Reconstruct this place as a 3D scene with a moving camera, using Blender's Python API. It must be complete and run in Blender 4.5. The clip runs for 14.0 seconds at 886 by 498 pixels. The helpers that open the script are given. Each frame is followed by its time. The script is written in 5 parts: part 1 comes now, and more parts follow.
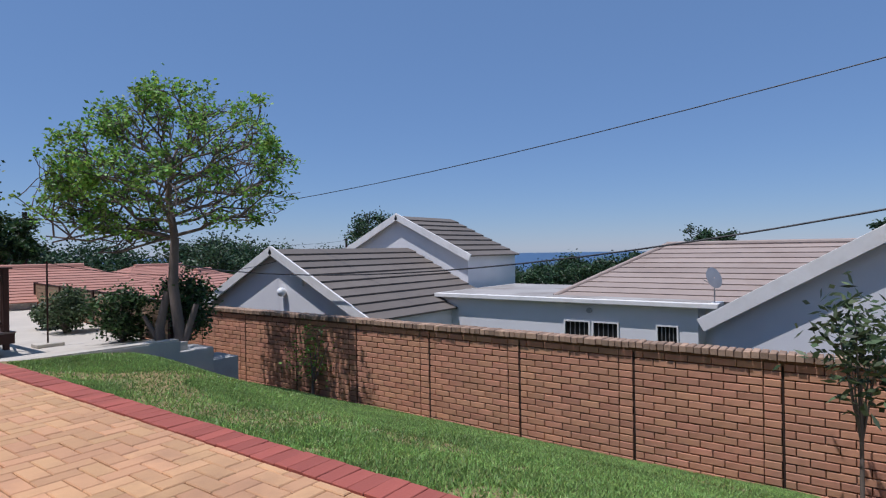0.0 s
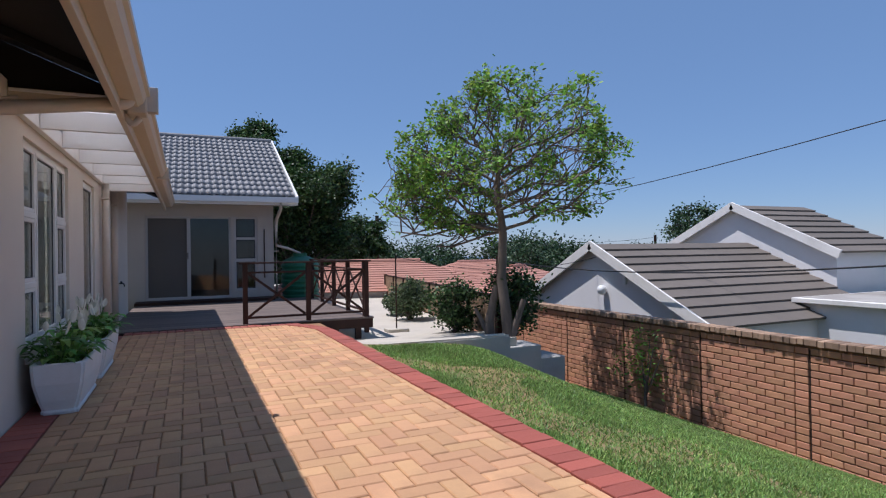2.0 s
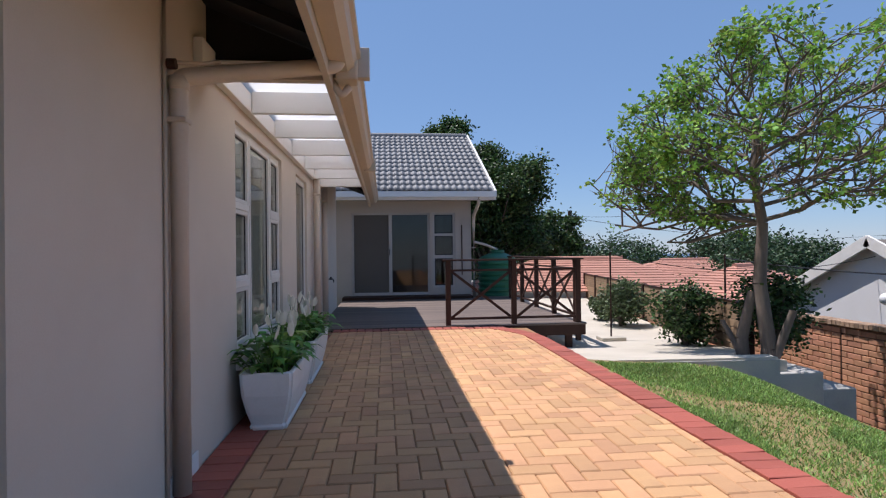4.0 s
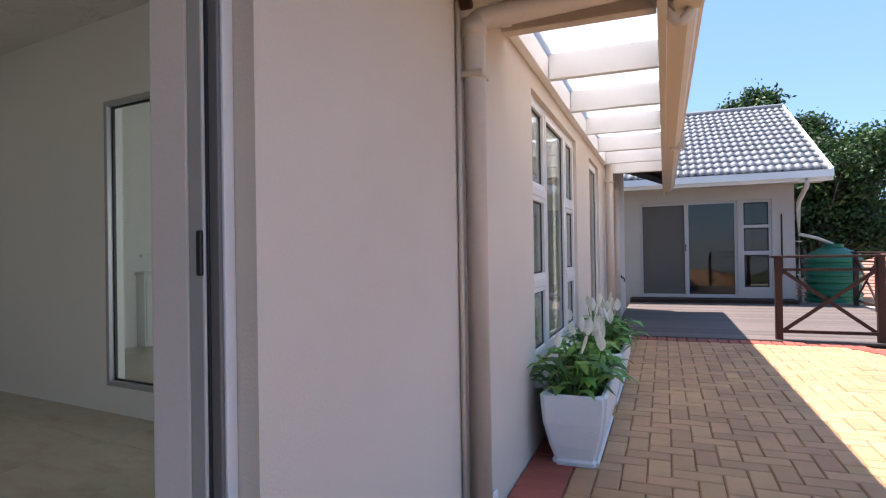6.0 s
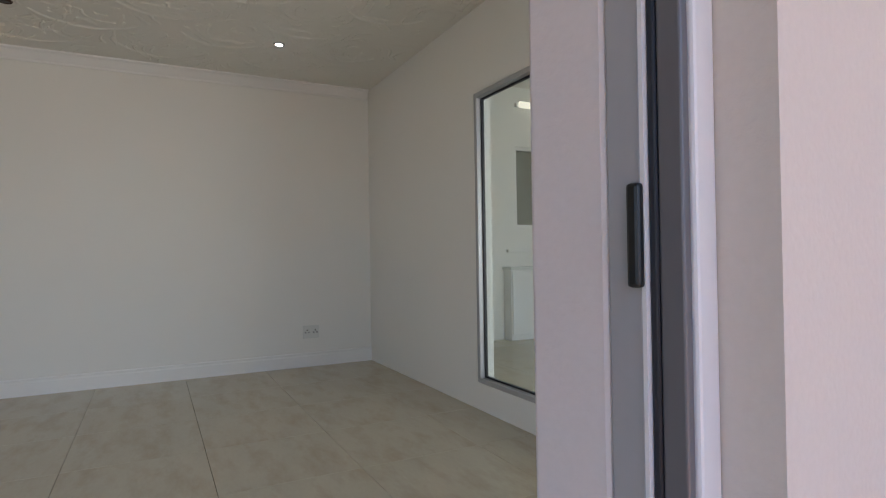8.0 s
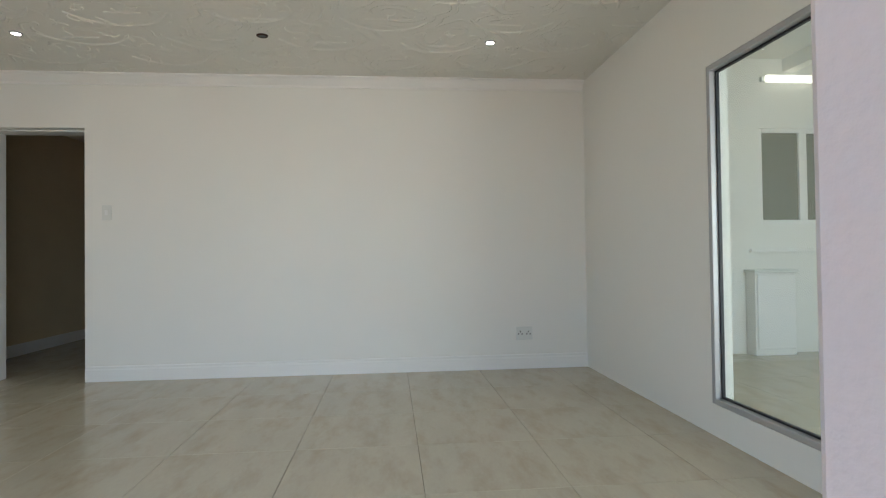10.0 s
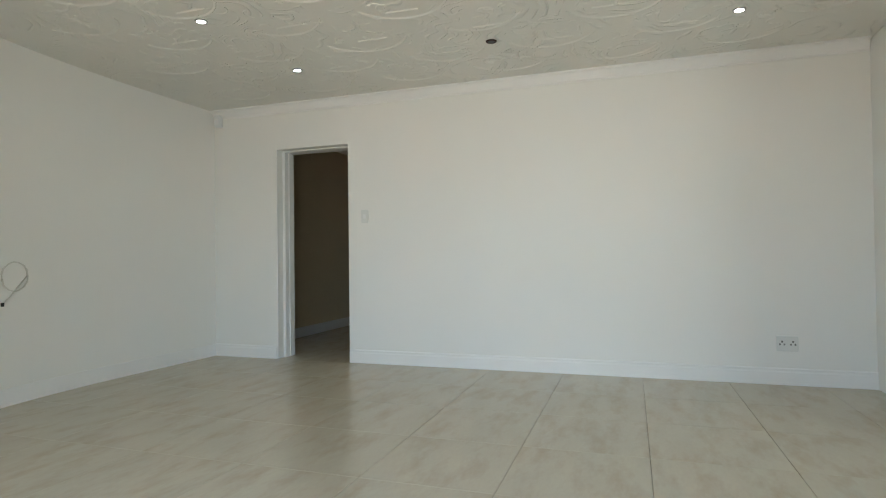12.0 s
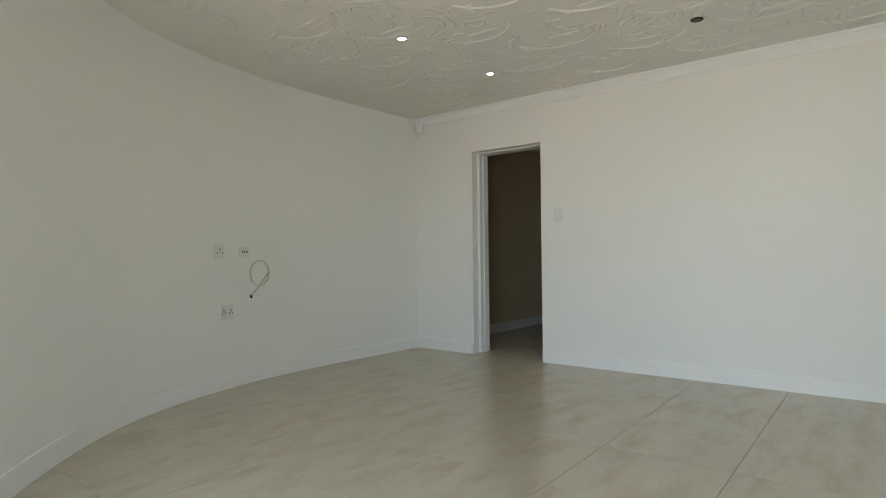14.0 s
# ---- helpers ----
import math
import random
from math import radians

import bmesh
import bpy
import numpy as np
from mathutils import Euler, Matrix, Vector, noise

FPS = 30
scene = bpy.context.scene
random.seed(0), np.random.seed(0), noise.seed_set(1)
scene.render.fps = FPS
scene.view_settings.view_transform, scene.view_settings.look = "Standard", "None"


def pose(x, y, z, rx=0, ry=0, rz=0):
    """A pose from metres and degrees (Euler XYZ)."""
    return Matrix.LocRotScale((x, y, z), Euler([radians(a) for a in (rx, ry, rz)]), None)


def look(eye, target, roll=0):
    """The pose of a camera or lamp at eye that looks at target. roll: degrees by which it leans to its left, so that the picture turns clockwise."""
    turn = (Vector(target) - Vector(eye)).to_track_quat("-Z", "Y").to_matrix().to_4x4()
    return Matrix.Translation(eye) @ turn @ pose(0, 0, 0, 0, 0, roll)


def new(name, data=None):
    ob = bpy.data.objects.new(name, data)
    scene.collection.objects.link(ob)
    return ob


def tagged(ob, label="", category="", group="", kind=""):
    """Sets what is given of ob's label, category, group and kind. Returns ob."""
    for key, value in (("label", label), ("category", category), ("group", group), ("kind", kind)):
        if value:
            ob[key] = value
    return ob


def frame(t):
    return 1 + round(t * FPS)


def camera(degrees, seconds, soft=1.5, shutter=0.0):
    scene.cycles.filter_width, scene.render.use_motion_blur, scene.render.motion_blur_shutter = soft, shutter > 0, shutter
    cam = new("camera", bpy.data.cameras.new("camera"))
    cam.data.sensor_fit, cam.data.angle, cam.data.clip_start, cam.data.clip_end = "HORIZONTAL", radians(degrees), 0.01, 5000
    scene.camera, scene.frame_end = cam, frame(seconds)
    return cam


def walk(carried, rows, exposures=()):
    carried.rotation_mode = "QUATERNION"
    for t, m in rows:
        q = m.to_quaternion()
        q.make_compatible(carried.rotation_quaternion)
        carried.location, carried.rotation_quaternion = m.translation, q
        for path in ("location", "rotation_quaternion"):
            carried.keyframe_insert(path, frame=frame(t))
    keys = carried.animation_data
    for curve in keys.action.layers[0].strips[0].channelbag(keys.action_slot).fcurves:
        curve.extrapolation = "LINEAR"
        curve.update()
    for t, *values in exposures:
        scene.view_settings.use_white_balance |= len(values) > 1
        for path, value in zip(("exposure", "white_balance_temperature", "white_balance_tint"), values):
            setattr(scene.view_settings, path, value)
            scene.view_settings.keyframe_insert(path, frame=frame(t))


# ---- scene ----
cam = camera(76.0, 14.0, soft=1.2)
PATH = [
    (0, (0.844, -0.099, 1.16), (2.461, 1.077, 1.162), -0.9),
    (0.5, (0.927, 0.105, 1.153), (2.362, 1.498, 1.158), -1.0),
    (1, (1.004, 0.31, 1.121), (2.244, 1.879, 1.128), -1.0),
    (1.5, (1.068, 0.557, 1.117), (2.08, 2.283, 1.128), -1.0),
    (2, (1.072, 0.837, 1.103), (1.895, 2.66, 1.115), -0.9),
    (2.5, (1.054, 1.085, 1.104), (1.74, 2.963, 1.116), -0.9),
    (2.7, (1.046, 1.194, 1.101), (1.68, 3.091, 1.112), -0.8),
    (4.8, (0.918, 2.315, 1.112), (0.762, 4.309, 1.125), -1.0),
    (5, (0.896, 2.382, 1.103), (0.64, 4.365, 1.114), -1.1),
    (5.5, (0.78, 2.582, 1.108), (0.292, 4.522, 1.122), -1.0),
    (6, (0.673, 2.714, 1.089), (-0.054, 4.577, 1.102), -0.9),
    (6.5, (0.585, 2.867, 1.09), (-0.441, 4.583, 1.105), -1.0),
    (7, (0.477, 2.964, 1.078), (-0.834, 4.475, 1.097), -1.1),
    (7.5, (0.309, 3.044, 1.076), (-1.205, 4.35, 1.102), -1.1),
    (8, (0.191, 3.119, 1.083), (-1.464, 4.243, 1.101), -0.9),
    (8.5, (0.12, 3.123, 1.07), (-1.627, 4.096, 1.099), -0.9),
    (10.8, (0.019, 3.279, 1.078), (-1.979, 3.374, 1.103), -0.7),
    (11, (0.012, 3.277, 1.08), (-1.987, 3.292, 1.105), -0.7),
    (11.5, (0.009, 3.286, 1.062), (-1.983, 3.113, 1.096), -0.7),
    (12, (0.003, 3.302, 1.08), (-1.957, 2.908, 1.112), -0.7),
    (12.5, (-0.007, 3.321, 1.111), (-1.914, 2.721, 1.135), -0.7),
    (13, (-0.017, 3.319, 1.115), (-1.86, 2.543, 1.139), -0.7),
    (13.5, (-0.022, 3.323, 1.114), (-1.798, 2.404, 1.138), -0.6),
    (14, (-0.035, 3.322, 1.115), (-1.749, 2.292, 1.138), -0.6),
]
walk(cam, [(t, look(eye, target, roll)) for t, eye, target, roll in PATH], exposures=[(0.0, -0.02, 5750, 18), (2.0, 0.16, 5900, 18), (2.7, 0.26, 6000, 18), (5.0, 0.72, 6250, 17), (5.5, 1.0, 6250, 18), (6.0, 1.42, 6250, 18), (6.5, 1.82, 6300, 18), (7.0, 2.0, 6400, 18), (7.5, 2.15, 6400, 18), (8.5, 2.18, 6400, 18), (11.0, 3.09, 6200, 9), (14.0, 2.88, 6350, 9)])

# ---------------------------------------------------------------- world and light
SUN_FROM = Vector((-0.70, 0.27, 2.15)).normalized()
world = bpy.data.worlds.new("world")
scene.world = world
world.use_nodes = True
wn = world.node_tree
sky = wn.nodes.new("ShaderNodeTexSky")
sky.sky_type = "NISHITA"
sky.sun_disc = False
sky.sun_elevation = math.asin(SUN_FROM.z)
sky.sun_rotation = math.atan2(SUN_FROM.x, SUN_FROM.y)
sky.air_density, sky.dust_density, sky.ozone_density = 1.0, 0.0, 6.0
wn.nodes["Background"].inputs["Strength"].default_value = 0.095
haze = wn.nodes.new("ShaderNodeMix")
haze.data_type = "RGBA"
haze.inputs["Factor"].default_value = 0.55
haze.inputs["B"].default_value = (1.72, 2.95, 4.8, 1)
wn.links.new(sky.outputs["Color"], haze.inputs["A"])
wn.links.new(haze.outputs["Result"], wn.nodes["Background"].inputs["Color"])
sun_data = bpy.data.lights.new("sun", "SUN")
sun_data.energy, sun_data.angle, sun_data.color = 4.2, radians(0.53), (1.0, 0.95, 0.87)
sun = new("sun", sun_data)
sun.matrix_world = look((0, 0, 30), Vector((0, 0, 30)) - SUN_FROM)


# ---------------------------------------------------------------- materials
def mat(name, color, rough=0.7, var=0.12, scale=6.0, bump=0.15, fine=60.0, metal=0.0, piece="", hue=0.0, spec=0.5, stain=None, stain_scale=1.2, stain_amount=0.5, streak=(1, 1, 1)):
    """Painted, baked or woven surface: two scales of tone, fine relief, optional stains, and a tone for each piece."""
    m = bpy.data.materials.new(name)
    m.use_nodes = True
    nt = m.node_tree
    n, l = nt.nodes, nt.links
    b = n["Principled BSDF"]
    b.inputs["Roughness"].default_value, b.inputs["Metallic"].default_value = rough, metal
    b.inputs["Specular IOR Level"].default_value = spec
    tc = n.new("ShaderNodeTexCoord")
    mp = n.new("ShaderNodeMapping")
    mp.inputs["Scale"].default_value = streak
    l.new(tc.outputs["Object"], mp.inputs["Vector"])
    big = n.new("ShaderNodeTexNoise")
    big.inputs["Scale"].default_value, big.inputs["Detail"].default_value = scale, 6
    l.new(mp.outputs["Vector"], big.inputs["Vector"])
    small = n.new("ShaderNodeTexNoise")
    small.inputs["Scale"].default_value, small.inputs["Detail"].default_value = fine, 5
    l.new(mp.outputs["Vector"], small.inputs["Vector"])
    mix = n.new("ShaderNodeMath")
    mix.operation = "ADD"
    l.new(big.outputs["Fac"], mix.inputs[0])
    half = n.new("ShaderNodeMath")
    half.operation = "MULTIPLY"
    half.inputs[1].default_value = 0.5
    l.new(small.outputs["Fac"], half.inputs[0])
    l.new(half.outputs[0], mix.inputs[1])
    val = n.new("ShaderNodeMapRange")
    val.inputs["From Min"].default_value, val.inputs["From Max"].default_value = 0.45, 1.05
    val.inputs["To Min"].default_value, val.inputs["To Max"].default_value = 1 - var, 1 + var
    l.new(mix.outputs[0], val.inputs["Value"])
    hsv = n.new("ShaderNodeHueSaturation")
    hsv.inputs["Color"].default_value = (*color, 1)
    out = val.outputs[0]
    if piece:
        if piece == "object":
            rnd = n.new("ShaderNodeObjectInfo").outputs["Random"]
        else:
            rnd = n.new("ShaderNodeNewGeometry").outputs["Random Per Island"]
        r = n.new("ShaderNodeMapRange")
        r.inputs["To Min"].default_value, r.inputs["To Max"].default_value = 1 - 1.6 * var, 1 + 1.3 * var
        l.new(rnd, r.inputs["Value"])
        mul = n.new("ShaderNodeMath")
        mul.operation = "MULTIPLY"
        l.new(out, mul.inputs[0])
        l.new(r.outputs[0], mul.inputs[1])
        out = mul.outputs[0]
        if hue:
            wob = n.new("ShaderNodeMath")
            wob.operation = "MULTIPLY"
            wob.inputs[1].default_value = 7.31
            l.new(rnd, wob.inputs[0])
            fr = n.new("ShaderNodeMath")
            fr.operation = "FRACT"
            l.new(wob.outputs[0], fr.inputs[0])
            hr = n.new("ShaderNodeMapRange")
            hr.inputs["To Min"].default_value, hr.inputs["To Max"].default_value = 0.5 - hue, 0.5 + hue
            l.new(fr.outputs[0], hr.inputs["Value"])
            l.new(hr.outputs[0], hsv.inputs["Hue"])
    l.new(out, hsv.inputs["Value"])
    col = hsv.outputs["Color"]
    if stain:
        sn = n.new("ShaderNodeTexNoise")
        sn.inputs["Scale"].default_value, sn.inputs["Detail"].default_value, sn.inputs["Roughness"].default_value = stain_scale, 8, 0.65
        l.new(mp.outputs["Vector"], sn.inputs["Vector"])
        sr = n.new("ShaderNodeMapRange")
        sr.inputs["From Min"].default_value, sr.inputs["From Max"].default_value = 0.48, 0.72
        sr.inputs["To Min"].default_value, sr.inputs["To Max"].default_value = 0, stain_amount
        l.new(sn.outputs["Fac"], sr.inputs["Value"])
        mx = n.new("ShaderNodeMix")
        mx.data_type = "RGBA"
        l.new(sr.outputs[0], mx.inputs["Factor"])
        l.new(col, mx.inputs["A"])
        mx.inputs["B"].default_value = (*stain, 1)
        col = mx.outputs["Result"]
    l.new(col, b.inputs["Base Color"])
    if bump:
        bp = n.new("ShaderNodeBump")
        bp.inputs["Strength"].default_value, bp.inputs["Distance"].default_value = bump, 0.01
        l.new(mix.outputs[0], bp.inputs["Height"])
        l.new(bp.outputs["Normal"], b.inputs["Normal"])
    return m


def glass_mat(name, tint=(1, 1, 1), rough=0.0):
    """Thin window glass: clear, with the sheen of its face."""
    m = bpy.data.materials.new(name)
    m.use_nodes = True
    n, l = m.node_tree.nodes, m.node_tree.links
    n.remove(n["Principled BSDF"])
    clear, gloss, mix, face, power, fres = (n.new(k) for k in ("ShaderNodeBsdfTransparent", "ShaderNodeBsdfGlossy", "ShaderNodeMixShader", "ShaderNodeLayerWeight", "ShaderNodeMath", "ShaderNodeMapRange"))
    clear.inputs["Color"].default_value = (*tint, 1)
    gloss.inputs["Roughness"].default_value = rough
    face.inputs["Blend"].default_value = 0.5
    power.operation = "POWER"
    power.inputs[1].default_value = 5
    l.new(face.outputs["Facing"], power.inputs[0])
    fres.inputs["To Min"].default_value, fres.inputs["To Max"].default_value = 0.04, 0.9
    l.new(power.outputs[0], fres.inputs["Value"])
    l.new(fres.outputs[0], mix.inputs["Fac"])
    l.new(clear.outputs[0], mix.inputs[1])
    l.new(gloss.outputs[0], mix.inputs[2])
    l.new(mix.outputs[0], n["Material Output"].inputs["Surface"])
    return m


def leaf_mat(name, color, var=0.35, hue=0.03, through_light=0.35):
    m = mat(name, color, rough=0.5, var=var, scale=1.2, bump=0, piece="island", hue=hue, spec=0.4)
    n, l = m.node_tree.nodes, m.node_tree.links
    b = n["Principled BSDF"]
    tr, mix = n.new("ShaderNodeBsdfTranslucent"), n.new("ShaderNodeMixShader")
    l.new(b.inputs["Base Color"].links[0].from_socket, tr.inputs["Color"])
    mix.inputs["Fac"].default_value = through_light
    l.new(b.outputs[0], mix.inputs[1])
    l.new(tr.outputs[0], mix.inputs[2])
    l.new(mix.outputs[0], n["Material Output"].inputs["Surface"])
    return m


def glow_mat(name, color, strength):
    m = bpy.data.materials.new(name)
    m.use_nodes = True
    n, l = m.node_tree.nodes, m.node_tree.links
    n.remove(n["Principled BSDF"])
    e = n.new("ShaderNodeEmission")
    e.inputs["Color"].default_value, e.inputs["Strength"].default_value = (*color, 1), strength
    l.new(e.outputs[0], n["Material Output"].inputs["Surface"])
    return m


def sheet_mat(name, color):
    """Milky roofing sheet that lets diffused daylight through."""
    m = bpy.data.materials.new(name)
    m.use_nodes = True
    n, l = m.node_tree.nodes, m.node_tree.links
    b = n["Principled BSDF"]
    b.inputs["Base Color"].default_value, b.inputs["Roughness"].default_value = (*color, 1), 0.35
    tr, mix, nz = n.new("ShaderNodeBsdfTranslucent"), n.new("ShaderNodeMixShader"), n.new("ShaderNodeTexNoise")
    nz.inputs["Scale"].default_value = 3
    rm = n.new("ShaderNodeMapRange")
    rm.inputs["To Min"].default_value, rm.inputs["To Max"].default_value = 0.72, 0.85
    l.new(nz.outputs["Fac"], rm.inputs["Value"])
    l.new(rm.outputs[0], mix.inputs["Fac"])
    tr.inputs["Color"].default_value = (*color, 1)
    l.new(b.outputs[0], mix.inputs[1])
    l.new(tr.outputs[0], mix.inputs[2])
    l.new(mix.outputs[0], n["Material Output"].inputs["Surface"])
    return m


M_WALL = mat("beige exterior plaster", (0.635, 0.565, 0.485), 0.85, 0.05, 1.5, 0.25, 140, stain=(0.45, 0.38, 0.31), stain_scale=0.9, stain_amount=0.18)
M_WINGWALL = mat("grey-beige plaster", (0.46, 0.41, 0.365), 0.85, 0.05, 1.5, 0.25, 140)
M_WHITE = mat("white paint", (0.80, 0.79, 0.77), 0.5, 0.03, 3, 0.06, 90)
M_TRIMB = mat("beige painted timber", (0.56, 0.48, 0.38), 0.55, 0.06, 2, 0.08, 60, stain=(0.33, 0.26, 0.18), stain_scale=2.0, stain_amount=0.25)
M_PIPE = mat("beige painted pipe", (0.55, 0.47, 0.39), 0.45, 0.05, 2, 0.04, 60, stain=(0.3, 0.24, 0.18), stain_scale=3, stain_amount=0.2)
M_SHEET = sheet_mat("milky sheet", (0.86, 0.86, 0.86))
# near-black: the deep shade under the open eaves is put into this colour
M_DARKSOFF = mat("near-black shaded eaves", (0.012, 0.011, 0.011), 0.9, 0.2, 4, 0.2, 40)
M_PAVER = mat("clay paver", (0.535, 0.302, 0.152), 0.8, 0.10, 5, 0.4, 110, piece="island", hue=0.006, stain=(0.25, 0.14, 0.085), stain_scale=2.2, stain_amount=0.42)
M_PAVERO = mat("clay paver loose", (0.535, 0.302, 0.152), 0.8, 0.10, 5, 0.4, 110, piece="object", hue=0.006, stain=(0.25, 0.14, 0.085), stain_scale=2.2, stain_amount=0.42)
M_RED = mat("red painted paver", (0.345, 0.088, 0.060), 0.75, 0.10, 5, 0.3, 90, piece="object", stain=(0.30, 0.12, 0.09), stain_scale=1.5, stain_amount=0.4)
M_JOINT = mat("sandy joint", (0.30, 0.165, 0.08), 0.95, 0.2, 20, 0.3, 150)
M_BRICK = mat("face brick", (0.52, 0.255, 0.15), 0.85, 0.11, 8, 0.5, 90, piece="island", hue=0.006, stain=(0.42, 0.25, 0.16), stain_scale=1.3, stain_amount=0.35)
M_BRICKO = mat("face brick loose", (0.52, 0.255, 0.15), 0.85, 0.11, 8, 0.5, 90, piece="object", hue=0.006, stain=(0.42, 0.25, 0.16), stain_scale=1.3, stain_amount=0.35)
M_MORTAR = mat("dirty mortar", (0.175, 0.088, 0.052), 0.95, 0.2, 10, 0.4, 100)
# joint beside each pier, coloured near-black for the shadow line in its recess
M_GAP = mat("near-black pier shadow joint", (0.035, 0.018, 0.012), 0.95, 0.2, 10, 0.3, 90)
M_COPING = mat("coping brick", (0.36, 0.24, 0.16), 0.9, 0.2, 8, 0.4, 90, piece="island", stain=(0.09, 0.06, 0.045), stain_scale=3, stain_amount=0.7)
M_SOIL = mat("lawn soil", (0.27, 0.19, 0.085), 0.95, 0.25, 2.5, 0.5, 50, stain=(0.12, 0.18, 0.05), stain_scale=1.5, stain_amount=0.95)
M_GRASS = leaf_mat("grass", (0.215, 0.34, 0.085), 0.38, 0.025, 0.3)
M_DRYGRASS = leaf_mat("dry grass", (0.33, 0.31, 0.12), 0.35, 0.02, 0.3)
M_LEAF = leaf_mat("fresh green leaves", (0.21, 0.37, 0.06), 0.4, 0.03, 0.4)
M_DLEAF = leaf_mat("dark green leaves", (0.055, 0.105, 0.03), 0.5, 0.03, 0.25)
M_GLEAF = leaf_mat("grey green leaves", (0.10, 0.14, 0.06), 0.45, 0.03, 0.3)
M_FARLEAF = leaf_mat("distant foliage", (0.045, 0.085, 0.035), 0.5, 0.03, 0.25)
M_LILY = leaf_mat("glossy lily leaves", (0.13, 0.27, 0.05), 0.4, 0.03, 0.3)
M_PETAL = leaf_mat("white flower spathe", (0.80, 0.78, 0.68), 0.1, 0.0, 0.3)
M_BARK = mat("grey bark", (0.15, 0.12, 0.098), 0.9, 0.3, 6, 0.6, 50, streak=(1, 1, 0.3))
M_DKWOOD = mat("dark stained timber", (0.040, 0.017, 0.011), 0.65, 0.25, 6, 0.2, 80, spec=0.3, streak=(1, 1, 0.2))
M_DECK = mat("weathered deck board", (0.145, 0.11, 0.092), 0.7, 0.2, 5, 0.3, 70, piece="object", streak=(0.2, 1, 1))
M_CONC = mat("pale concrete", (0.52, 0.47, 0.39), 0.9, 0.10, 1.5, 0.3, 60, stain=(0.33, 0.29, 0.23), stain_scale=0.8, stain_amount=0.4)
M_GREYPAINT = mat("grey painted plaster", (0.43, 0.41, 0.38), 0.85, 0.1, 2, 0.3, 80, stain=(0.15, 0.14, 0.12), stain_scale=1.5, stain_amount=0.4)
M_HOUSEW = mat("white house plaster", (0.74, 0.73, 0.72), 0.85, 0.04, 1, 0.2, 60, stain=(0.55, 0.53, 0.5), stain_scale=0.7, stain_amount=0.25)
M_BARGE = mat("white barge board", (0.78, 0.76, 0.71), 0.6, 0.06, 2, 0.1, 40, stain=(0.5, 0.45, 0.38), stain_scale=2.5, stain_amount=0.35)
M_TILEB = mat("brown flat roof tile", (0.155, 0.132, 0.11), 0.8, 0.08, 3, 0.25, 40, piece="object", stain=(0.12, 0.10, 0.085), stain_scale=1.2, stain_amount=0.5)
M_TILER = mat("pinkish brown roof tile", (0.33, 0.265, 0.225), 0.8, 0.06, 3, 0.25, 40, piece="object", stain=(0.22, 0.16, 0.13), stain_scale=1.0, stain_amount=0.45)
M_TILEG = mat("dark grey glazed roof tile", (0.15, 0.155, 0.165), 0.55, 0.12, 5, 0.1, 60, piece="object")
M_TILERED = mat("red clay roof tile", (0.44, 0.215, 0.155), 0.8, 0.08, 2, 0.2, 30, piece="object", stain=(0.3, 0.16, 0.12), stain_scale=0.6, stain_amount=0.5)
M_FLATROOF = mat("grey waterproofing", (0.36, 0.34, 0.31), 0.8, 0.2, 1.0, 0.2, 30, stain=(0.17, 0.14, 0.11), stain_scale=0.7, stain_amount=0.8)
M_ALU = mat("white aluminium", (0.70, 0.69, 0.67), 0.4, 0.03, 3, 0.02, 80)
M_GREYALU = mat("grey aluminium", (0.42, 0.42, 0.43), 0.4, 0.04, 3, 0.02, 80, metal=0.3)
M_WINGALU = mat("beige-grey aluminium", (0.46, 0.43, 0.41), 0.45, 0.04, 3, 0.02, 80)
M_RUBBER = mat("black rubber gasket", (0.012, 0.013, 0.018), 0.5, 0.1, 5, 0.02, 60)
M_GLASS = glass_mat("window glass", (0.92, 0.95, 0.94))
M_DKGLASS = glass_mat("tinted window glass", (0.62, 0.63, 0.62))
# opaque grey: the dim view through the serving window is put into the colour
M_DIMPANE = mat("opaque dim pane", (0.26, 0.26, 0.22), 0.25, 0.04, 2, 0.0, 60)
M_POT = mat("white glazed planter", (0.78, 0.78, 0.78), 0.45, 0.05, 3, 0.08, 60, stain=(0.55, 0.5, 0.44), stain_scale=4, stain_amount=0.25)
M_EARTH = mat("potting soil", (0.04, 0.028, 0.018), 0.95, 0.3, 15, 0.6, 60)
M_CABLE = mat("black cable", (0.012, 0.012, 0.014), 0.6, 0.1, 5, 0, 60)
M_GREEN = mat("green ribbed plastic", (0.010, 0.13, 0.065), 0.45, 0.1, 3, 0.05, 40)
M_STEEL = mat("galvanised steel", (0.40, 0.40, 0.39), 0.45, 0.1, 8, 0.05, 60, metal=0.6)
M_ROOMW = mat("white room wall", (0.80, 0.79, 0.75), 0.8, 0.02, 1.2, 0.06, 160)
M_ROOMT = mat("white gloss trim", (0.82, 0.81, 0.79), 0.4, 0.02, 3, 0.03, 80)
M_SCREED = mat("pale tile grout", (0.45, 0.395, 0.31), 0.9, 0.1, 10, 0.1, 80)
M_PLASTIC = mat("white plastic", (0.76, 0.77, 0.76), 0.35, 0.01, 3, 0.0, 60)
M_PLATE = mat("greyish white plastic", (0.69, 0.70, 0.67), 0.35, 0.02, 3, 0.0, 60)
M_CORD = mat("off-white cord", (0.60, 0.58, 0.53), 0.5, 0.05, 5, 0.0, 60)
M_REVEAL = mat("pale pinkish plaster", (0.68, 0.62, 0.585), 0.8, 0.04, 1.5, 0.15, 120)
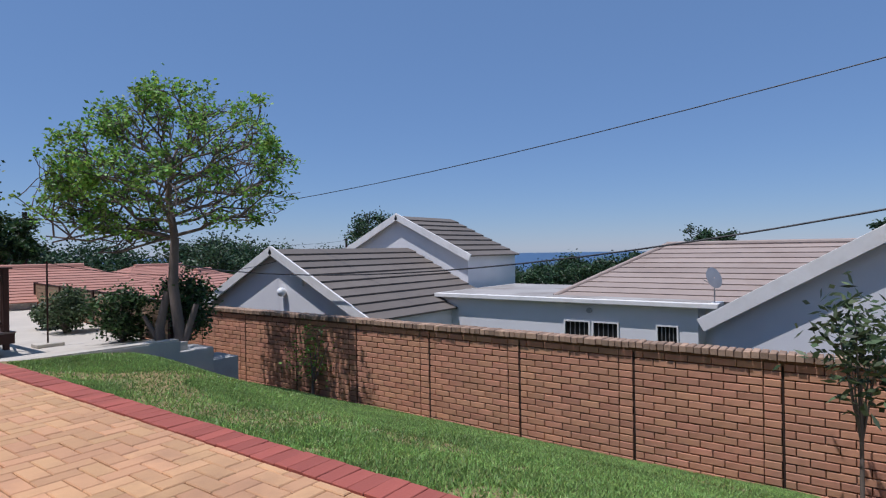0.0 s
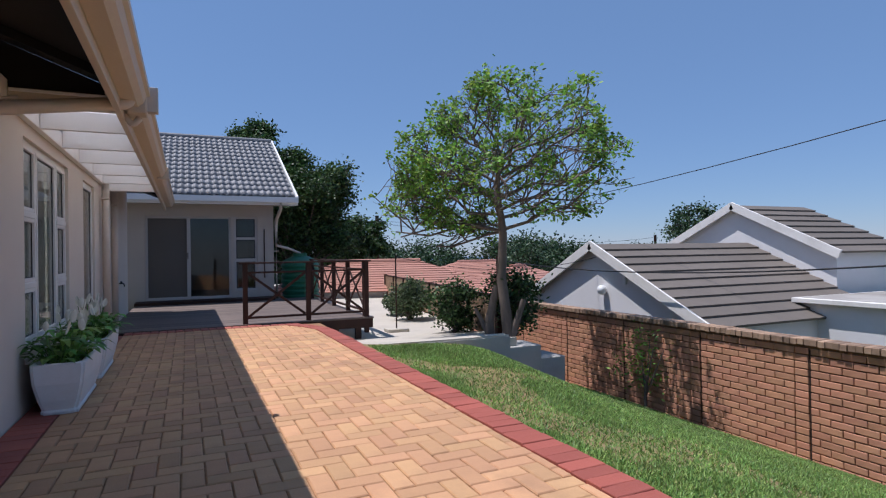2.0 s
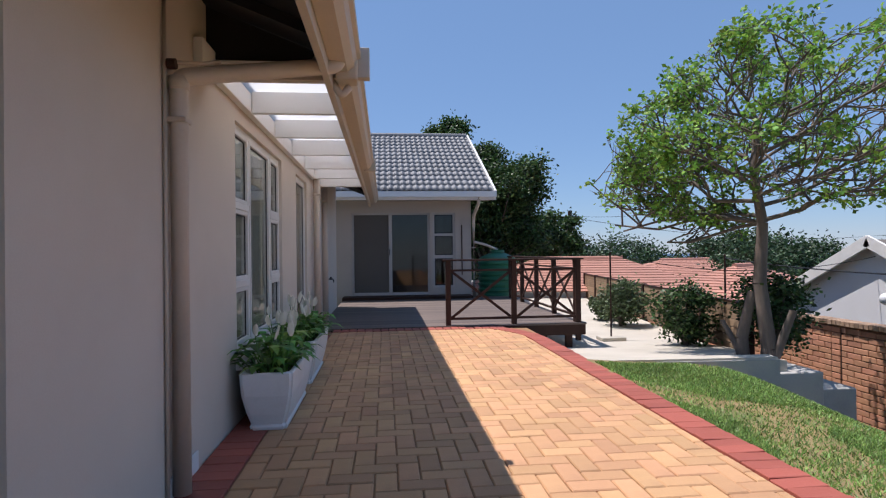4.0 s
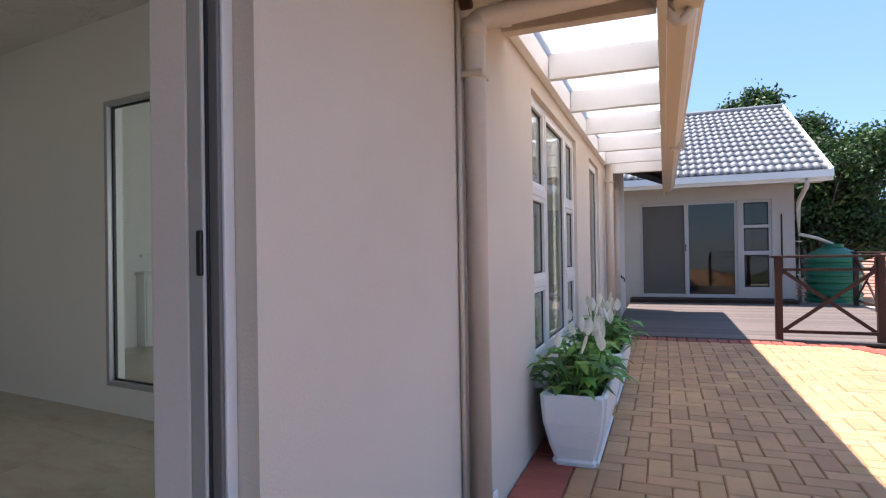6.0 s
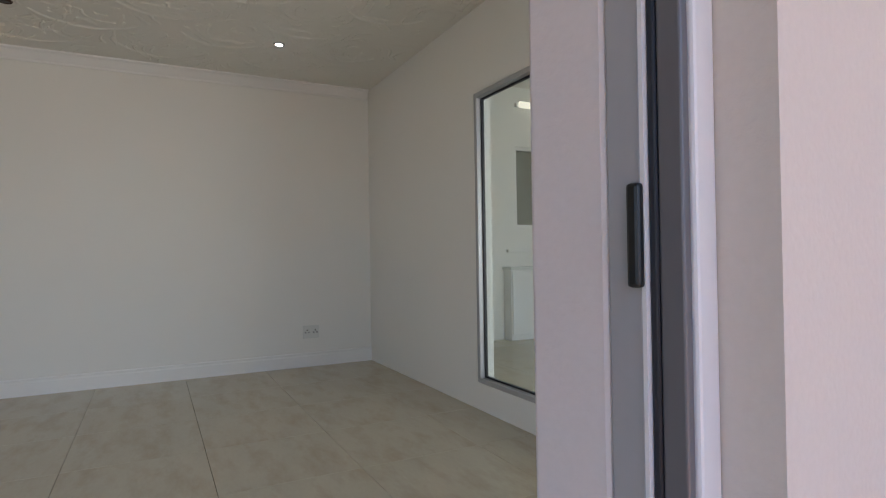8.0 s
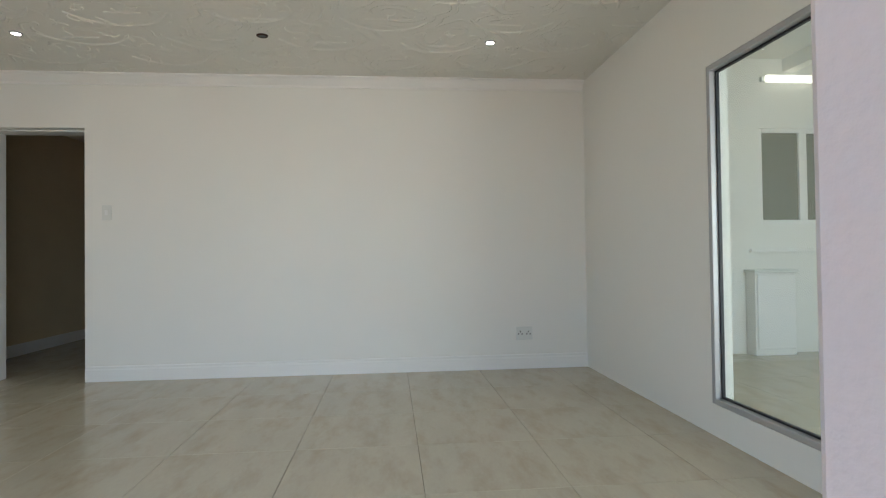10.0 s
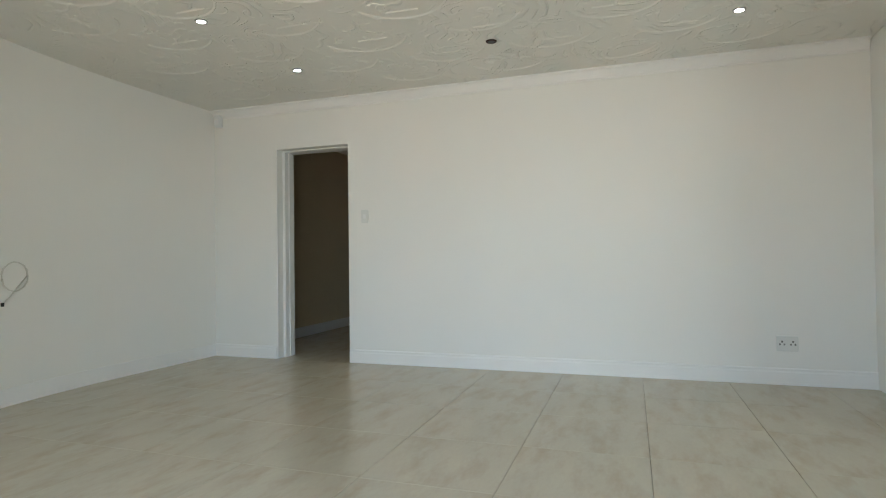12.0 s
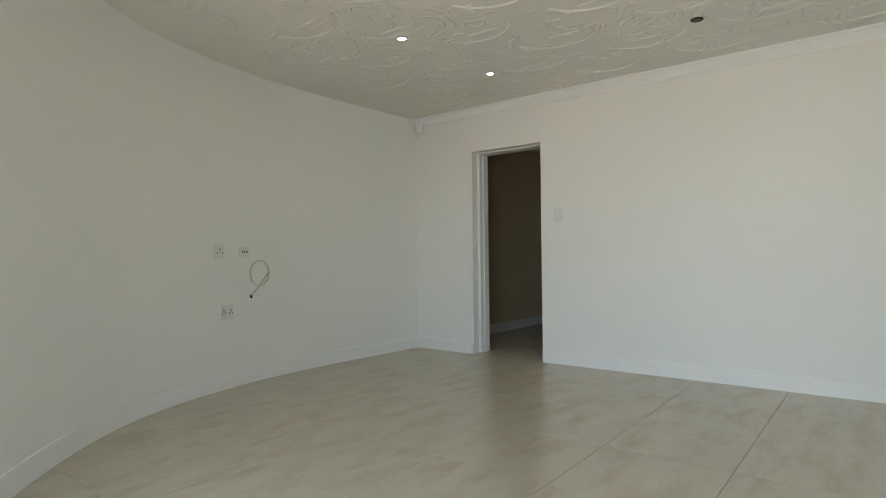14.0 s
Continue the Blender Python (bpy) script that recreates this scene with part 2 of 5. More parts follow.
M_DKALU = mat("dull dark aluminium", (0.16, 0.155, 0.16), 0.45, 0.12, 4, 0.05, 70, metal=0.3, streak=(1, 1, 0.1))
M_SCREEN = mat("dull brown mesh screen", (0.105, 0.092, 0.08), 0.6, 0.08, 1.2, 0.05, 200)
M_BLACK = mat("black plastic", (0.01, 0.01, 0.01), 0.35, 0.05, 3, 0.0, 60)
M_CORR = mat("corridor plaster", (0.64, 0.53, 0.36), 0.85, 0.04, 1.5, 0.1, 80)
# darker plaster: the dimness of enclosed interiors is put into the colour
M_DIM = mat("dim-toned interior plaster", (0.5, 0.46, 0.40), 0.85, 0.05, 1.5, 0.1, 80)
M_SEA = mat("sea", (0.03, 0.075, 0.16), 0.35, 0.1, 0.002, 0.0, 0.02)
M_PLANK = mat("weathered tan fence panel", (0.30, 0.20, 0.12), 0.9, 0.2, 4, 0.3, 60, piece="object")
M_LAND = mat("scrubby ground", (0.08, 0.10, 0.04), 0.95, 0.3, 0.05, 0.3, 0.8)
M_LAMP = glow_mat("lit lamp", (1.0, 0.97, 0.9), 14.0)
M_TUBE = glow_mat("lit tube", (1.0, 0.95, 0.75), 0.24)


def floor_tile_mat():
    """Cream stone-look porcelain with soft rust and grey veins."""
    m = mat("cream stone floor tile", (0.50, 0.445, 0.345), 0.25, 0.06, 2.2, 0.03, 25, stain=(0.36, 0.28, 0.19), stain_scale=2.6, stain_amount=0.55, streak=(1.0, 2.8, 1.0))
    n = m.node_tree.nodes
    for node in n:
        if node.type == "MAPPING":
            node.inputs["Rotation"].default_value = (0, 0, 0.7)
            info = n.new("ShaderNodeObjectInfo")
            shift = n.new("ShaderNodeVectorMath")
            shift.operation = "MULTIPLY"
            shift.inputs[1].default_value = (37.0, 91.0, 0.0)
            m.node_tree.links.new(info.outputs["Random"], shift.inputs[0])
            m.node_tree.links.new(shift.outputs[0], node.inputs["Location"])
    return m


def ceiling_mat():
    """White ceiling with swirled relief."""
    m = mat("swirl textured ceiling", (0.74, 0.72, 0.66), 0.7, 0.03, 1.0, 0.0, 60)
    n, l = m.node_tree.nodes, m.node_tree.links
    tc, nz, add, wv = (n.new(k) for k in ("ShaderNodeTexCoord", "ShaderNodeTexNoise", "ShaderNodeVectorMath", "ShaderNodeTexVoronoi"))
    nz.inputs["Scale"].default_value, nz.inputs["Detail"].default_value = 2.2, 2
    l.new(tc.outputs["Object"], nz.inputs["Vector"])
    add.operation = "MULTIPLY_ADD"
    l.new(nz.outputs["Color"], add.inputs[0])
    add.inputs[1].default_value = (0.5, 0.5, 0)
    l.new(tc.outputs["Object"], add.inputs[2])
    wv.inputs["Scale"].default_value = 2.2
    l.new(add.outputs[0], wv.inputs["Vector"])
    si = n.new("ShaderNodeMath")
    si.operation = "MULTIPLY"
    si.inputs[1].default_value = 42
    l.new(wv.outputs["Distance"], si.inputs[0])
    sn = n.new("ShaderNodeMath")
    sn.operation = "SINE"
    l.new(si.outputs[0], sn.inputs[0])
    pw = n.new("ShaderNodeMapRange")
    pw.inputs["From Min"].default_value, pw.inputs["From Max"].default_value = 0.55, 1.0
    l.new(sn.outputs[0], pw.inputs["Value"])
    msk = n.new("ShaderNodeTexNoise")
    msk.inputs["Scale"].default_value = 5.0
    l.new(tc.outputs["Object"], msk.inputs["Vector"])
    mr = n.new("ShaderNodeMapRange")
    mr.inputs["From Min"].default_value, mr.inputs["From Max"].default_value = 0.47, 0.6
    l.new(msk.outputs["Fac"], mr.inputs["Value"])
    mu = n.new("ShaderNodeMath")
    mu.operation = "MULTIPLY"
    l.new(pw.outputs[0], mu.inputs[0])
    l.new(mr.outputs[0], mu.inputs[1])
    bp = n.new("ShaderNodeBump")
    bp.inputs["Strength"].default_value, bp.inputs["Distance"].default_value = 0.7, 0.012
    l.new(mu.outputs[0], bp.inputs["Height"])
    l.new(bp.outputs["Normal"], n["Principled BSDF"].inputs["Normal"])
    return m


M_FTILE, M_CEIL = floor_tile_mat(), ceiling_mat()


# ---------------------------------------------------------------- mesh helpers
def mesh_of(name, bm, material, smooth=False):
    me = bpy.data.meshes.new(name)
    bmesh.ops.recalc_face_normals(bm, faces=bm.faces)
    bm.to_mesh(me)
    bm.free()
    for m in material if isinstance(material, (list, tuple)) else (material,):
        me.materials.append(m)
    if smooth:
        me.shade_smooth()
    return me


def thing(name, bm, material, label, category, group="", kind="", smooth=False, at=None):
    ob = new(name, mesh_of(name, bm, material, smooth))
    if at is not None:
        ob.matrix_world = at
    return tagged(ob, label, category, group, kind)


def empty(name, m, label, category, group="", kind=""):
    ob = new(name)
    ob.matrix_world = m
    return tagged(ob, label, category, group, kind)


def part(name, bm, material, parent, label="", smooth=False, m=None, kind=""):
    ob = new(name, bm if isinstance(bm, bpy.types.Mesh) else mesh_of(name, bm, material, smooth))
    ob.parent = parent
    if m is not None:
        ob.matrix_basis = m
    return tagged(ob, label, kind=kind)


def cube(bm, lo, hi, bevel=0.0, m=None):
    r = bmesh.ops.create_cube(bm, size=1)
    vs = r["verts"]
    size = [max(h - w, 1e-4) for w, h in zip(lo, hi)]
    bmesh.ops.scale(bm, vec=size, verts=vs)
    bmesh.ops.translate(bm, vec=[(h + w) / 2 for w, h in zip(lo, hi)], verts=vs)
    if bevel:
        es = list({e for v in vs for e in v.link_edges})
        r = bmesh.ops.bevel(bm, geom=es, offset=bevel, segments=2, affect="EDGES", profile=0.5)
        vs = list({v for f in r["faces"] for v in f.verts} | {v for v in vs if v.is_valid})
    if m is not None:
        bmesh.ops.transform(bm, matrix=m, verts=vs)
    return bm


def box(lo, hi, bevel=0.0, m=None):
    return cube(bmesh.new(), lo, hi, bevel, m)


def tube(bm, a, b, r0, r1=None, seg=10, caps=True):
    """A tapered round bar from a to b."""
    a, b = Vector(a), Vector(b)
    r1 = r0 if r1 is None else r1
    q = (b - a).to_track_quat("Z", "Y")
    ring = [q @ Vector((math.cos(2 * math.pi * k / seg), math.sin(2 * math.pi * k / seg), 0)) for k in range(seg)]
    lo, hi = [bm.verts.new(a + v * r0) for v in ring], [bm.verts.new(b + v * r1) for v in ring]
    for k in range(seg):
        bm.faces.new((lo[k], lo[(k + 1) % seg], hi[(k + 1) % seg], hi[k]))
    if caps:
        bm.faces.new(lo[::-1])
        bm.faces.new(hi)
    return bm


def rod(points, r, seg=10):
    """A pipe or cable through the points."""
    bm = bmesh.new()
    pts = [Vector(p) for p in points]
    rings = []
    for i, p in enumerate(pts):
        d = (pts[min(i + 1, len(pts) - 1)] - pts[max(i - 1, 0)]).normalized()
        q = d.to_track_quat("Z", "Y")
        rings.append([bm.verts.new(p + q @ Vector((r * math.cos(2 * math.pi * k / seg), r * math.sin(2 * math.pi * k / seg), 0))) for k in range(seg)])
    for a, b in zip(rings, rings[1:]):
        for k in range(seg):
            try:
                bm.faces.new((a[k], a[(k + 1) % seg], b[(k + 1) % seg], b[k]))
            except ValueError:
                pass
    bm.faces.new(rings[0][::-1])
    bm.faces.new(rings[-1])
    return bm


def bend(points, n=6, reach=0.12):
    """Rounds the corners of a run of points."""
    pts = [Vector(p) for p in points]
    out = [pts[0]]
    for a, b, c in zip(pts, pts[1:], pts[2:]):
        k = min(reach, (b - a).length * 0.45, (c - b).length * 0.45)
        p, q = b + (a - b).normalized() * k, b + (c - b).normalized() * k
        out += [p.lerp(b, t).lerp(b.lerp(q, t), t) for t in (i / n for i in range(n + 1))]
    return out + [pts[-1]]


def sweep(profile, m, length):
    """A closed profile in x, z swept along y."""
    bm = bmesh.new()
    a = [bm.verts.new((x, 0, z)) for x, z in profile]
    b = [bm.verts.new((x, length, z)) for x, z in profile]
    k = len(profile)
    for i in range(k):
        bm.faces.new((a[i], a[(i + 1) % k], b[(i + 1) % k], b[i]))
    bm.faces.new(a[::-1])
    bm.faces.new(b)
    bmesh.ops.transform(bm, matrix=m, verts=bm.verts)
    return bm


def prism(points, z0, z1):
    """Plan outline raised from z0 to z1."""
    bm = bmesh.new()
    a = [bm.verts.new((x, y, z0)) for x, y in points]
    b = [bm.verts.new((x, y, z1)) for x, y in points]
    k = len(points)
    for i in range(k):
        bm.faces.new((a[i], a[(i + 1) % k], b[(i + 1) % k], b[i]))
    bm.faces.new(a[::-1])
    bm.faces.new(b)
    return bm


def holed(lo, hi, axis, holes):
    """A wall slab with rectangular holes through its thickness. axis: 0 for a slab across x, 1 across y. Holes: (s0, s1, z0, z1)."""
    bm = bmesh.new()
    o = 1 - axis
    ss = sorted({lo[o], hi[o], *[h[0] for h in holes], *[h[1] for h in holes]})
    zs = sorted({lo[2], hi[2], *[h[2] for h in holes], *[h[3] for h in holes]})
    def solid(i, j):
        if not (0 <= i < len(ss) - 1 and 0 <= j < len(zs) - 1):
            return False
        s, z = (ss[i] + ss[i + 1]) / 2, (zs[j] + zs[j + 1]) / 2
        return not any(h[0] < s < h[1] and h[2] < z < h[3] for h in holes)
    verts = {}
    def v(side, i, j):
        key = (side, i, j)
        if key not in verts:
            c = [0, 0, zs[j]]
            c[axis], c[o] = (lo, hi)[side][axis], ss[i]
            verts[key] = bm.verts.new(c)
        return verts[key]
    for i in range(len(ss) - 1):
        for j in range(len(zs) - 1):
            if not solid(i, j):
                continue
            for side in (0, 1):
                bm.faces.new((v(side, i, j), v(side, i + 1, j), v(side, i + 1, j + 1), v(side, i, j + 1)))
            for di, dj, e in ((-1, 0, ((i, j), (i, j + 1))), (1, 0, ((i + 1, j), (i + 1, j + 1))), (0, -1, ((i, j), (i + 1, j))), (0, 1, ((i, j + 1), (i + 1, j + 1)))):
                if not solid(i + di, j + dj):
                    bm.faces.new((v(0, *e[0]), v(0, *e[1]), v(1, *e[1]), v(1, *e[0])))
    return bm


def many_boxes(name, rows, material, parent=None, chamfer=0.006, label="", kind="stuff"):
    """Many small chamfered blocks as one mesh. Rows: centre, half sizes, turn about z."""
    V, Fc = [], []
    for (cx, cy, cz), (hx, hy, hz), a in rows:
        c, s, k = math.cos(a), math.sin(a), len(V)
        for z, d in ((-hz, 0), (hz - chamfer, 0), (hz, chamfer)):
            for sx, sy in ((-1, -1), (1, -1), (1, 1), (-1, 1)):
                x, y = sx * (hx - d), sy * (hy - d)
                V.append((cx + x * c - y * s, cy + x * s + y * c, cz + z))
        for r in (0, 4):
            Fc += [(k + r + i, k + r + (i + 1) % 4, k + r + 4 + (i + 1) % 4, k + r + 4 + i) for i in range(4)]
        Fc.append((k + 8, k + 9, k + 10, k + 11))
    me = bpy.data.meshes.new(name)
    me.from_pydata(V, [], Fc)
    me.materials.append(material)
    ob = new(name, me)
    ob.parent = parent
    return tagged(ob, label, kind=kind)


def block_mesh(name, hx, hy, hz, material, chamfer=0.005, face="z"):
    """One chamfered block, chamfered towards +z or -x."""
    V, Fc = [], []
    for z, d in ((-hz, 0), (hz - chamfer, 0), (hz, chamfer)):
        for sx, sy in ((-1, -1), (1, -1), (1, 1), (-1, 1)):
            x, y = sx * (hx - d), sy * (hy - d)
            V.append((x, y, z) if face == "z" else (-z, y, x))
    for r in (0, 4):
        Fc += [(r + i, r + (i + 1) % 4, r + 4 + (i + 1) % 4, r + 4 + i) for i in range(4)]
    Fc.append((8, 9, 10, 11))
    me = bpy.data.meshes.new(name)
    me.from_pydata(V, [], Fc)
    me.materials.append(material)
    return me

# ---------------------------------------------------------------- ground, paving, lawn
FL = 0.13                      # floor level of the rooms
ROOM = pose(0, 0, 0, 0, 0, -7)  # the room is turned a little from the outer wall
KERB0, KERB1 = 2.80, 3.02
FENCE_X, FENCE_STEP, FENCE_Y0 = 7.44, 1.485, 8.02


def ground_z(x, y):
    """Height of the lawn between kerb and fence, and of the falling land past it."""
    if x < 3.0:
        return -0.05
    if y > 7.51 and x < 7.3:
        return -1.3
    if x < 7.6:
        k = (x - 3.0) / 4.4
        z = -0.03 - 1.29 * (0.75 * k + 0.25 * k * k)
        rise = min(max((y - 4.2) / 3.2, 0.0), 1.0)
        z += 0.25 * rise * rise * (3 - 2 * rise) * math.exp(-((x - 4.35) / 0.95) ** 2)
        return z + 0.02 * noise.noise((x * 0.8, y * 0.8, 0))
    return -1.4 - 0.025 * (x - 7.6)


def sheet(name, xs, ys, zf, material, label, category, kind="structure"):
    bm = bmesh.new()
    g = [[bm.verts.new((x, y, zf(x, y))) for y in ys] for x in xs]
    for i in range(len(xs) - 1):
        for j in range(len(ys) - 1):
            bm.faces.new((g[i][j], g[i + 1][j], g[i + 1][j + 1], g[i][j + 1]))
    return thing(name, bm, material, label, category, kind=kind, smooth=True)


def land_z(x, y):
    d = math.hypot(x - 3, y - 5)
    return -2.0 - 0.03 * d if d < 300 else -11 - 0.05 * (d - 300)


far_steps = [-4000, -1500, -600, -250, -120, -60, -30, -12]
sheet("ground", far_steps + [-8, 0, 8, 12, 20, 30, 60, 120, 250, 600, 1000], far_steps + [-6, 0, 8, 14, 20, 30, 60, 120, 250, 600, 1500, 4000], lambda x, y: land_z(x, y), M_LAND, "falling scrub-covered ground around the houses", "ground")
sheet("water", [600, 1500, 3000, 4900], [-4900, -1500, 0, 1500, 4900], lambda x, y: -40.0, M_SEA, "hazy blue sea out to the horizon", "sea")
lawn = sheet("lawn", [2.6, 3.0] + [3.0 + 0.2 * i for i in range(1, 24)], [-6 + 0.4 * i for i in range(34)] + [7.5, 7.52] + [7.6 + 0.4 * i for i in range(36)], ground_z, M_SOIL, "patchy green lawn sloping down to the brick wall", "lawn")


def grass(name, n, x0, x1, y0, y1, material, label, tall, seed):
    """Blades standing on the lawn, thinner where the soil shows."""
    rng = random.Random(seed)
    V, Fc = [], []
    while len(Fc) < n:
        x, y = rng.uniform(x0, x1), rng.uniform(y0, y1)
        if y > 7.35 and x < 6.2:
            continue
        if noise.noise((x * 1.1, y * 1.1, 3.3)) < -0.17 and rng.random() < 0.75:
            continue
        z, a, h, w = ground_z(x, y) - 0.005, rng.uniform(0, 6.28), tall * rng.uniform(0.5, 1.3), rng.uniform(0.004, 0.009)
        dx, dy, lx, ly = math.cos(a) * w, math.sin(a) * w, rng.uniform(-0.03, 0.03), rng.uniform(-0.03, 0.03)
        k = len(V)
        V += [(x - dx, y - dy, z), (x + dx, y + dy, z), (x + lx, y + ly, z + h)]
        Fc.append((k, k + 1, k + 2))
    me = bpy.data.meshes.new(name)
    me.from_pydata(V, [], Fc)
    me.materials.append(material)
    return tagged(new(name, me), label, "grass", kind="stuff")


grass("grass", 300000, 3.02, 7.38, 0.2, 9.2, M_GRASS, "short green grass blades on the sloping lawn", 0.030, 4)
grass("dry_grass", 16000, 3.02, 7.38, 0.2, 9.2, M_DRYGRASS, "straw-coloured dry blades in the lawn", 0.024, 5)

# paving bed
thing("pavement", box((-0.02, -6, -0.25), (KERB1, 10.05, -0.012)), M_JOINT, "sandy bed of the herringbone clay paving", "paving", kind="structure")
paving = bpy.data.objects["pavement"]

# ---------------------------------------------------------------- outer wall of the house
WIN1 = (5.82, 7.52, 0.44, 2.0)
WIN2 = (8.4, 9.25, 0.20, 2.0)
DOOR = (1.35, 3.53, 0.10, 2.10)
wall_east = thing("wall_east", holed((-0.2, -6, -0.2), (0, 13.6, 2.50), 0, [DOOR, WIN1, WIN2]), M_WALL, "beige plastered outer wall of the house", "wall", kind="structure")
thing("wall_plate", box((0.002, 5.0, 2.105), (0.05, 10.2, 2.24), 0.004), M_WHITE, "white painted timber plate along the wall top", "trim", kind="structure")
thing("door_sill", box((-0.22, 1.35, 0.0), (0.03, 3.53, 0.125), 0.006), M_GREYALU, "grey metal sill of the sliding door", "sill", kind="structure")
thing("wall_base", box((0.0, 4.62, 0.0), (0.012, 5.0, 0.10), 0.004), M_WHITE, "small white block at the wall base", "vent", kind="structure")
# roof over the house
prof = [(-0.25, 2.63), (-10.2, 6.55), (-10.2, 6.71), (-0.25, 2.79)]
thing("roof", sweep(prof, pose(0, -6, 0), 19.5), M_TILEB, "tiled main roof of the house", "roof", kind="structure")
for k, (a, b) in enumerate(((-6, 5.24), (10.2, 13.5))):
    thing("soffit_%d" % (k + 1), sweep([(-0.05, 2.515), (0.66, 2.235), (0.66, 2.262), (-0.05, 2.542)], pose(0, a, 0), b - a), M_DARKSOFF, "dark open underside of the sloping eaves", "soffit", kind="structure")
    thing("eaves_%d" % (k + 1), sweep([(-0.25, 2.621), (0.70, 2.266), (0.70, 2.33), (-0.25, 2.685)], pose(0, a, 0), b - a), M_TILEB, "row of roof tiles over the eaves", "eaves", kind="structure")
    for y in [q for q in (-3.6, -2.4, -1.2, 0.0, 1.2, 2.4, 3.6, 4.8, 10.9, 12.1) if a < q < b]:
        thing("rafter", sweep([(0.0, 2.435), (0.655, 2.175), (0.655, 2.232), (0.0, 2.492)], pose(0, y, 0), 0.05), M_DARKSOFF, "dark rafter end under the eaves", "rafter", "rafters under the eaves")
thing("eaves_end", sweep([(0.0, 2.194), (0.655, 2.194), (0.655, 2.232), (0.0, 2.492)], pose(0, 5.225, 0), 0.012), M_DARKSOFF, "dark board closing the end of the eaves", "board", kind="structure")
thing("roof_sheet", box((0.0, 5.29, 2.262), (0.672, 10.18, 2.270)), M_SHEET, "milky translucent roof sheet over the white beams", "roof sheet", kind="structure")
thing("fascia", box((0.662, -6, 2.03), (0.70, 13.5, 2.26), 0.004), M_TRIMB, "beige painted fascia board", "fascia", kind="structure")
for y in (6.10, 6.95, 7.83, 8.78, 9.65):
    thing("roof_beam", box((0.052, y - 0.025, 2.105), (0.66, y + 0.025, 2.258), 0.004), M_WHITE, "white painted roof beam under the milky sheet", "beam", "beams under the roof sheet")
thing("cross_beam", box((0.0, 5.21, 2.085), (0.66, 5.28, 2.19), 0.005), M_TRIMB, "beige timber beam where the sheet roof begins", "beam")
# white strip added to imitate the line of light on the beam's edge
thing("beam_lit_edge", box((0.06, 5.196, 2.165), (0.655, 5.209, 2.185), 0.003), M_WHITE, "thin white strip imitating the lit edge of the beige beam", "strip", kind="structure")
thing("cross_beam", box((0.0, 10.19, 2.06), (0.66, 10.26, 2.262), 0.005), M_WHITE, "white timber beam where the sheet roof ends", "beam")


def gutter(y0, y1):
    g = empty("gutter", pose(0.702, y0, 2.10), "beige ogee roof gutter along the eaves", "gutter", "gutters")
    prof = [(0, 0), (0.085, 0), (0.12, 0.03), (0.135, 0.075), (0.155, 0.085), (0.155, 0.13), (0.143, 0.13), (0.143, 0.097), (0.125, 0.087), (0.11, 0.04), (0.08, 0.012), (0.01, 0.012), (0.01, 0.12), (0, 0.12)]
    part("trough", sweep(prof, Matrix(), y1 - y0), M_TRIMB, g)
    return g


gutter(-6, 5.12)
gutter(5.20, 13.5)
outlet = empty("gutter_outlet", pose(0.74, 5.16, 2.06), "boxy beige gutter joint with a stop end", "gutter")
part("joint", box((-0.02, -0.07, 0), (0.10, 0.07, 0.17), 0.012), M_TRIMB, outlet)
part("stop_end", box((0.09, -0.035, 0.02), (0.165, 0.035, 0.19), 0.005), M_PIPE, outlet, "brown stop end plate")
g2 = empty("gutter_outlet", pose(0.74, 8.80, 2.08), "beige gutter bracket on the fascia", "gutter")
part("joint", box((0.0, -0.03, 0), (0.14, 0.03, 0.15), 0.01), M_TRIMB, g2)


def downpipe(points, r, label, clamps=(), elbow=0.12):
    d = empty("downpipe", pose(*points[0]), label, "downpipe", "downpipes")
    o = Vector(points[0])
    part("pipe", rod(bend([Vector(p) - o for p in points], reach=elbow), r, 14), M_PIPE, d, smooth=True)
    for c in clamps:
        q = Vector(c) - o
        part("clamp", box((q.x - 0.05, q.y - r - 0.004, q.z - 0.012), (q.x + r + 0.003, q.y + r + 0.004, q.z + 0.012), 0.006), M_PIPE, d)
    return d


dp = downpipe([(0.05, 4.65, 0.02), (0.05, 4.65, 1.92), (0.735, 4.95, 2.085), (0.76, 4.97, 2.16)], 0.041, "thick beige downpipe bending up to the gutter", [(0.05, 4.65, 1.72)], 0.045)
part("collar", rod([(0.0, 0.0, 1.84), (0.0, 0.0, 1.90)], 0.047, 14), M_PIPE, dp, smooth=True)
conduit = empty("wall_conduit", pose(0.012, 4.585, 0.02), "thin beige conduit beside the thick downpipe", "conduit")
part("tube", rod([(0, 0, 0), (0, 0, 2.3)], 0.009, 8), M_PIPE, conduit, smooth=True)
part("valve", rod([(0.012, 0, 1.94), (0.05, 0, 1.94)], 0.024, 10), M_DKWOOD, conduit, "dark round valve")
part("branch", rod([(0.03, 0.01, 1.95), (0.14, 0.10, 1.975), (0.20, 0.14, 2.0)], 0.010, 8), M_PIPE, conduit, smooth=True)
downpipe([(0.60, 5.19, 2.21), (0.745, 5.20, 1.995), (0.79, 5.20, 2.05)], 0.021, "thin beige overflow pipe under the gutter", (), 0.03)
downpipe([(0.07, 9.75, 0.02), (0.07, 9.75, 2.25)], 0.048, "straight beige downpipe on the wall", [(0.07, 9.75, 1.9)])
downpipe([(0.07, 10.75, 0.02), (0.07, 10.75, 2.25)], 0.048, "straight beige downpipe on the wall", [(0.07, 10.75, 1.9)])
tap = empty("wall_tap", pose(0, 11.9, 0.66), "small dark garden tap on the wall", "tap")
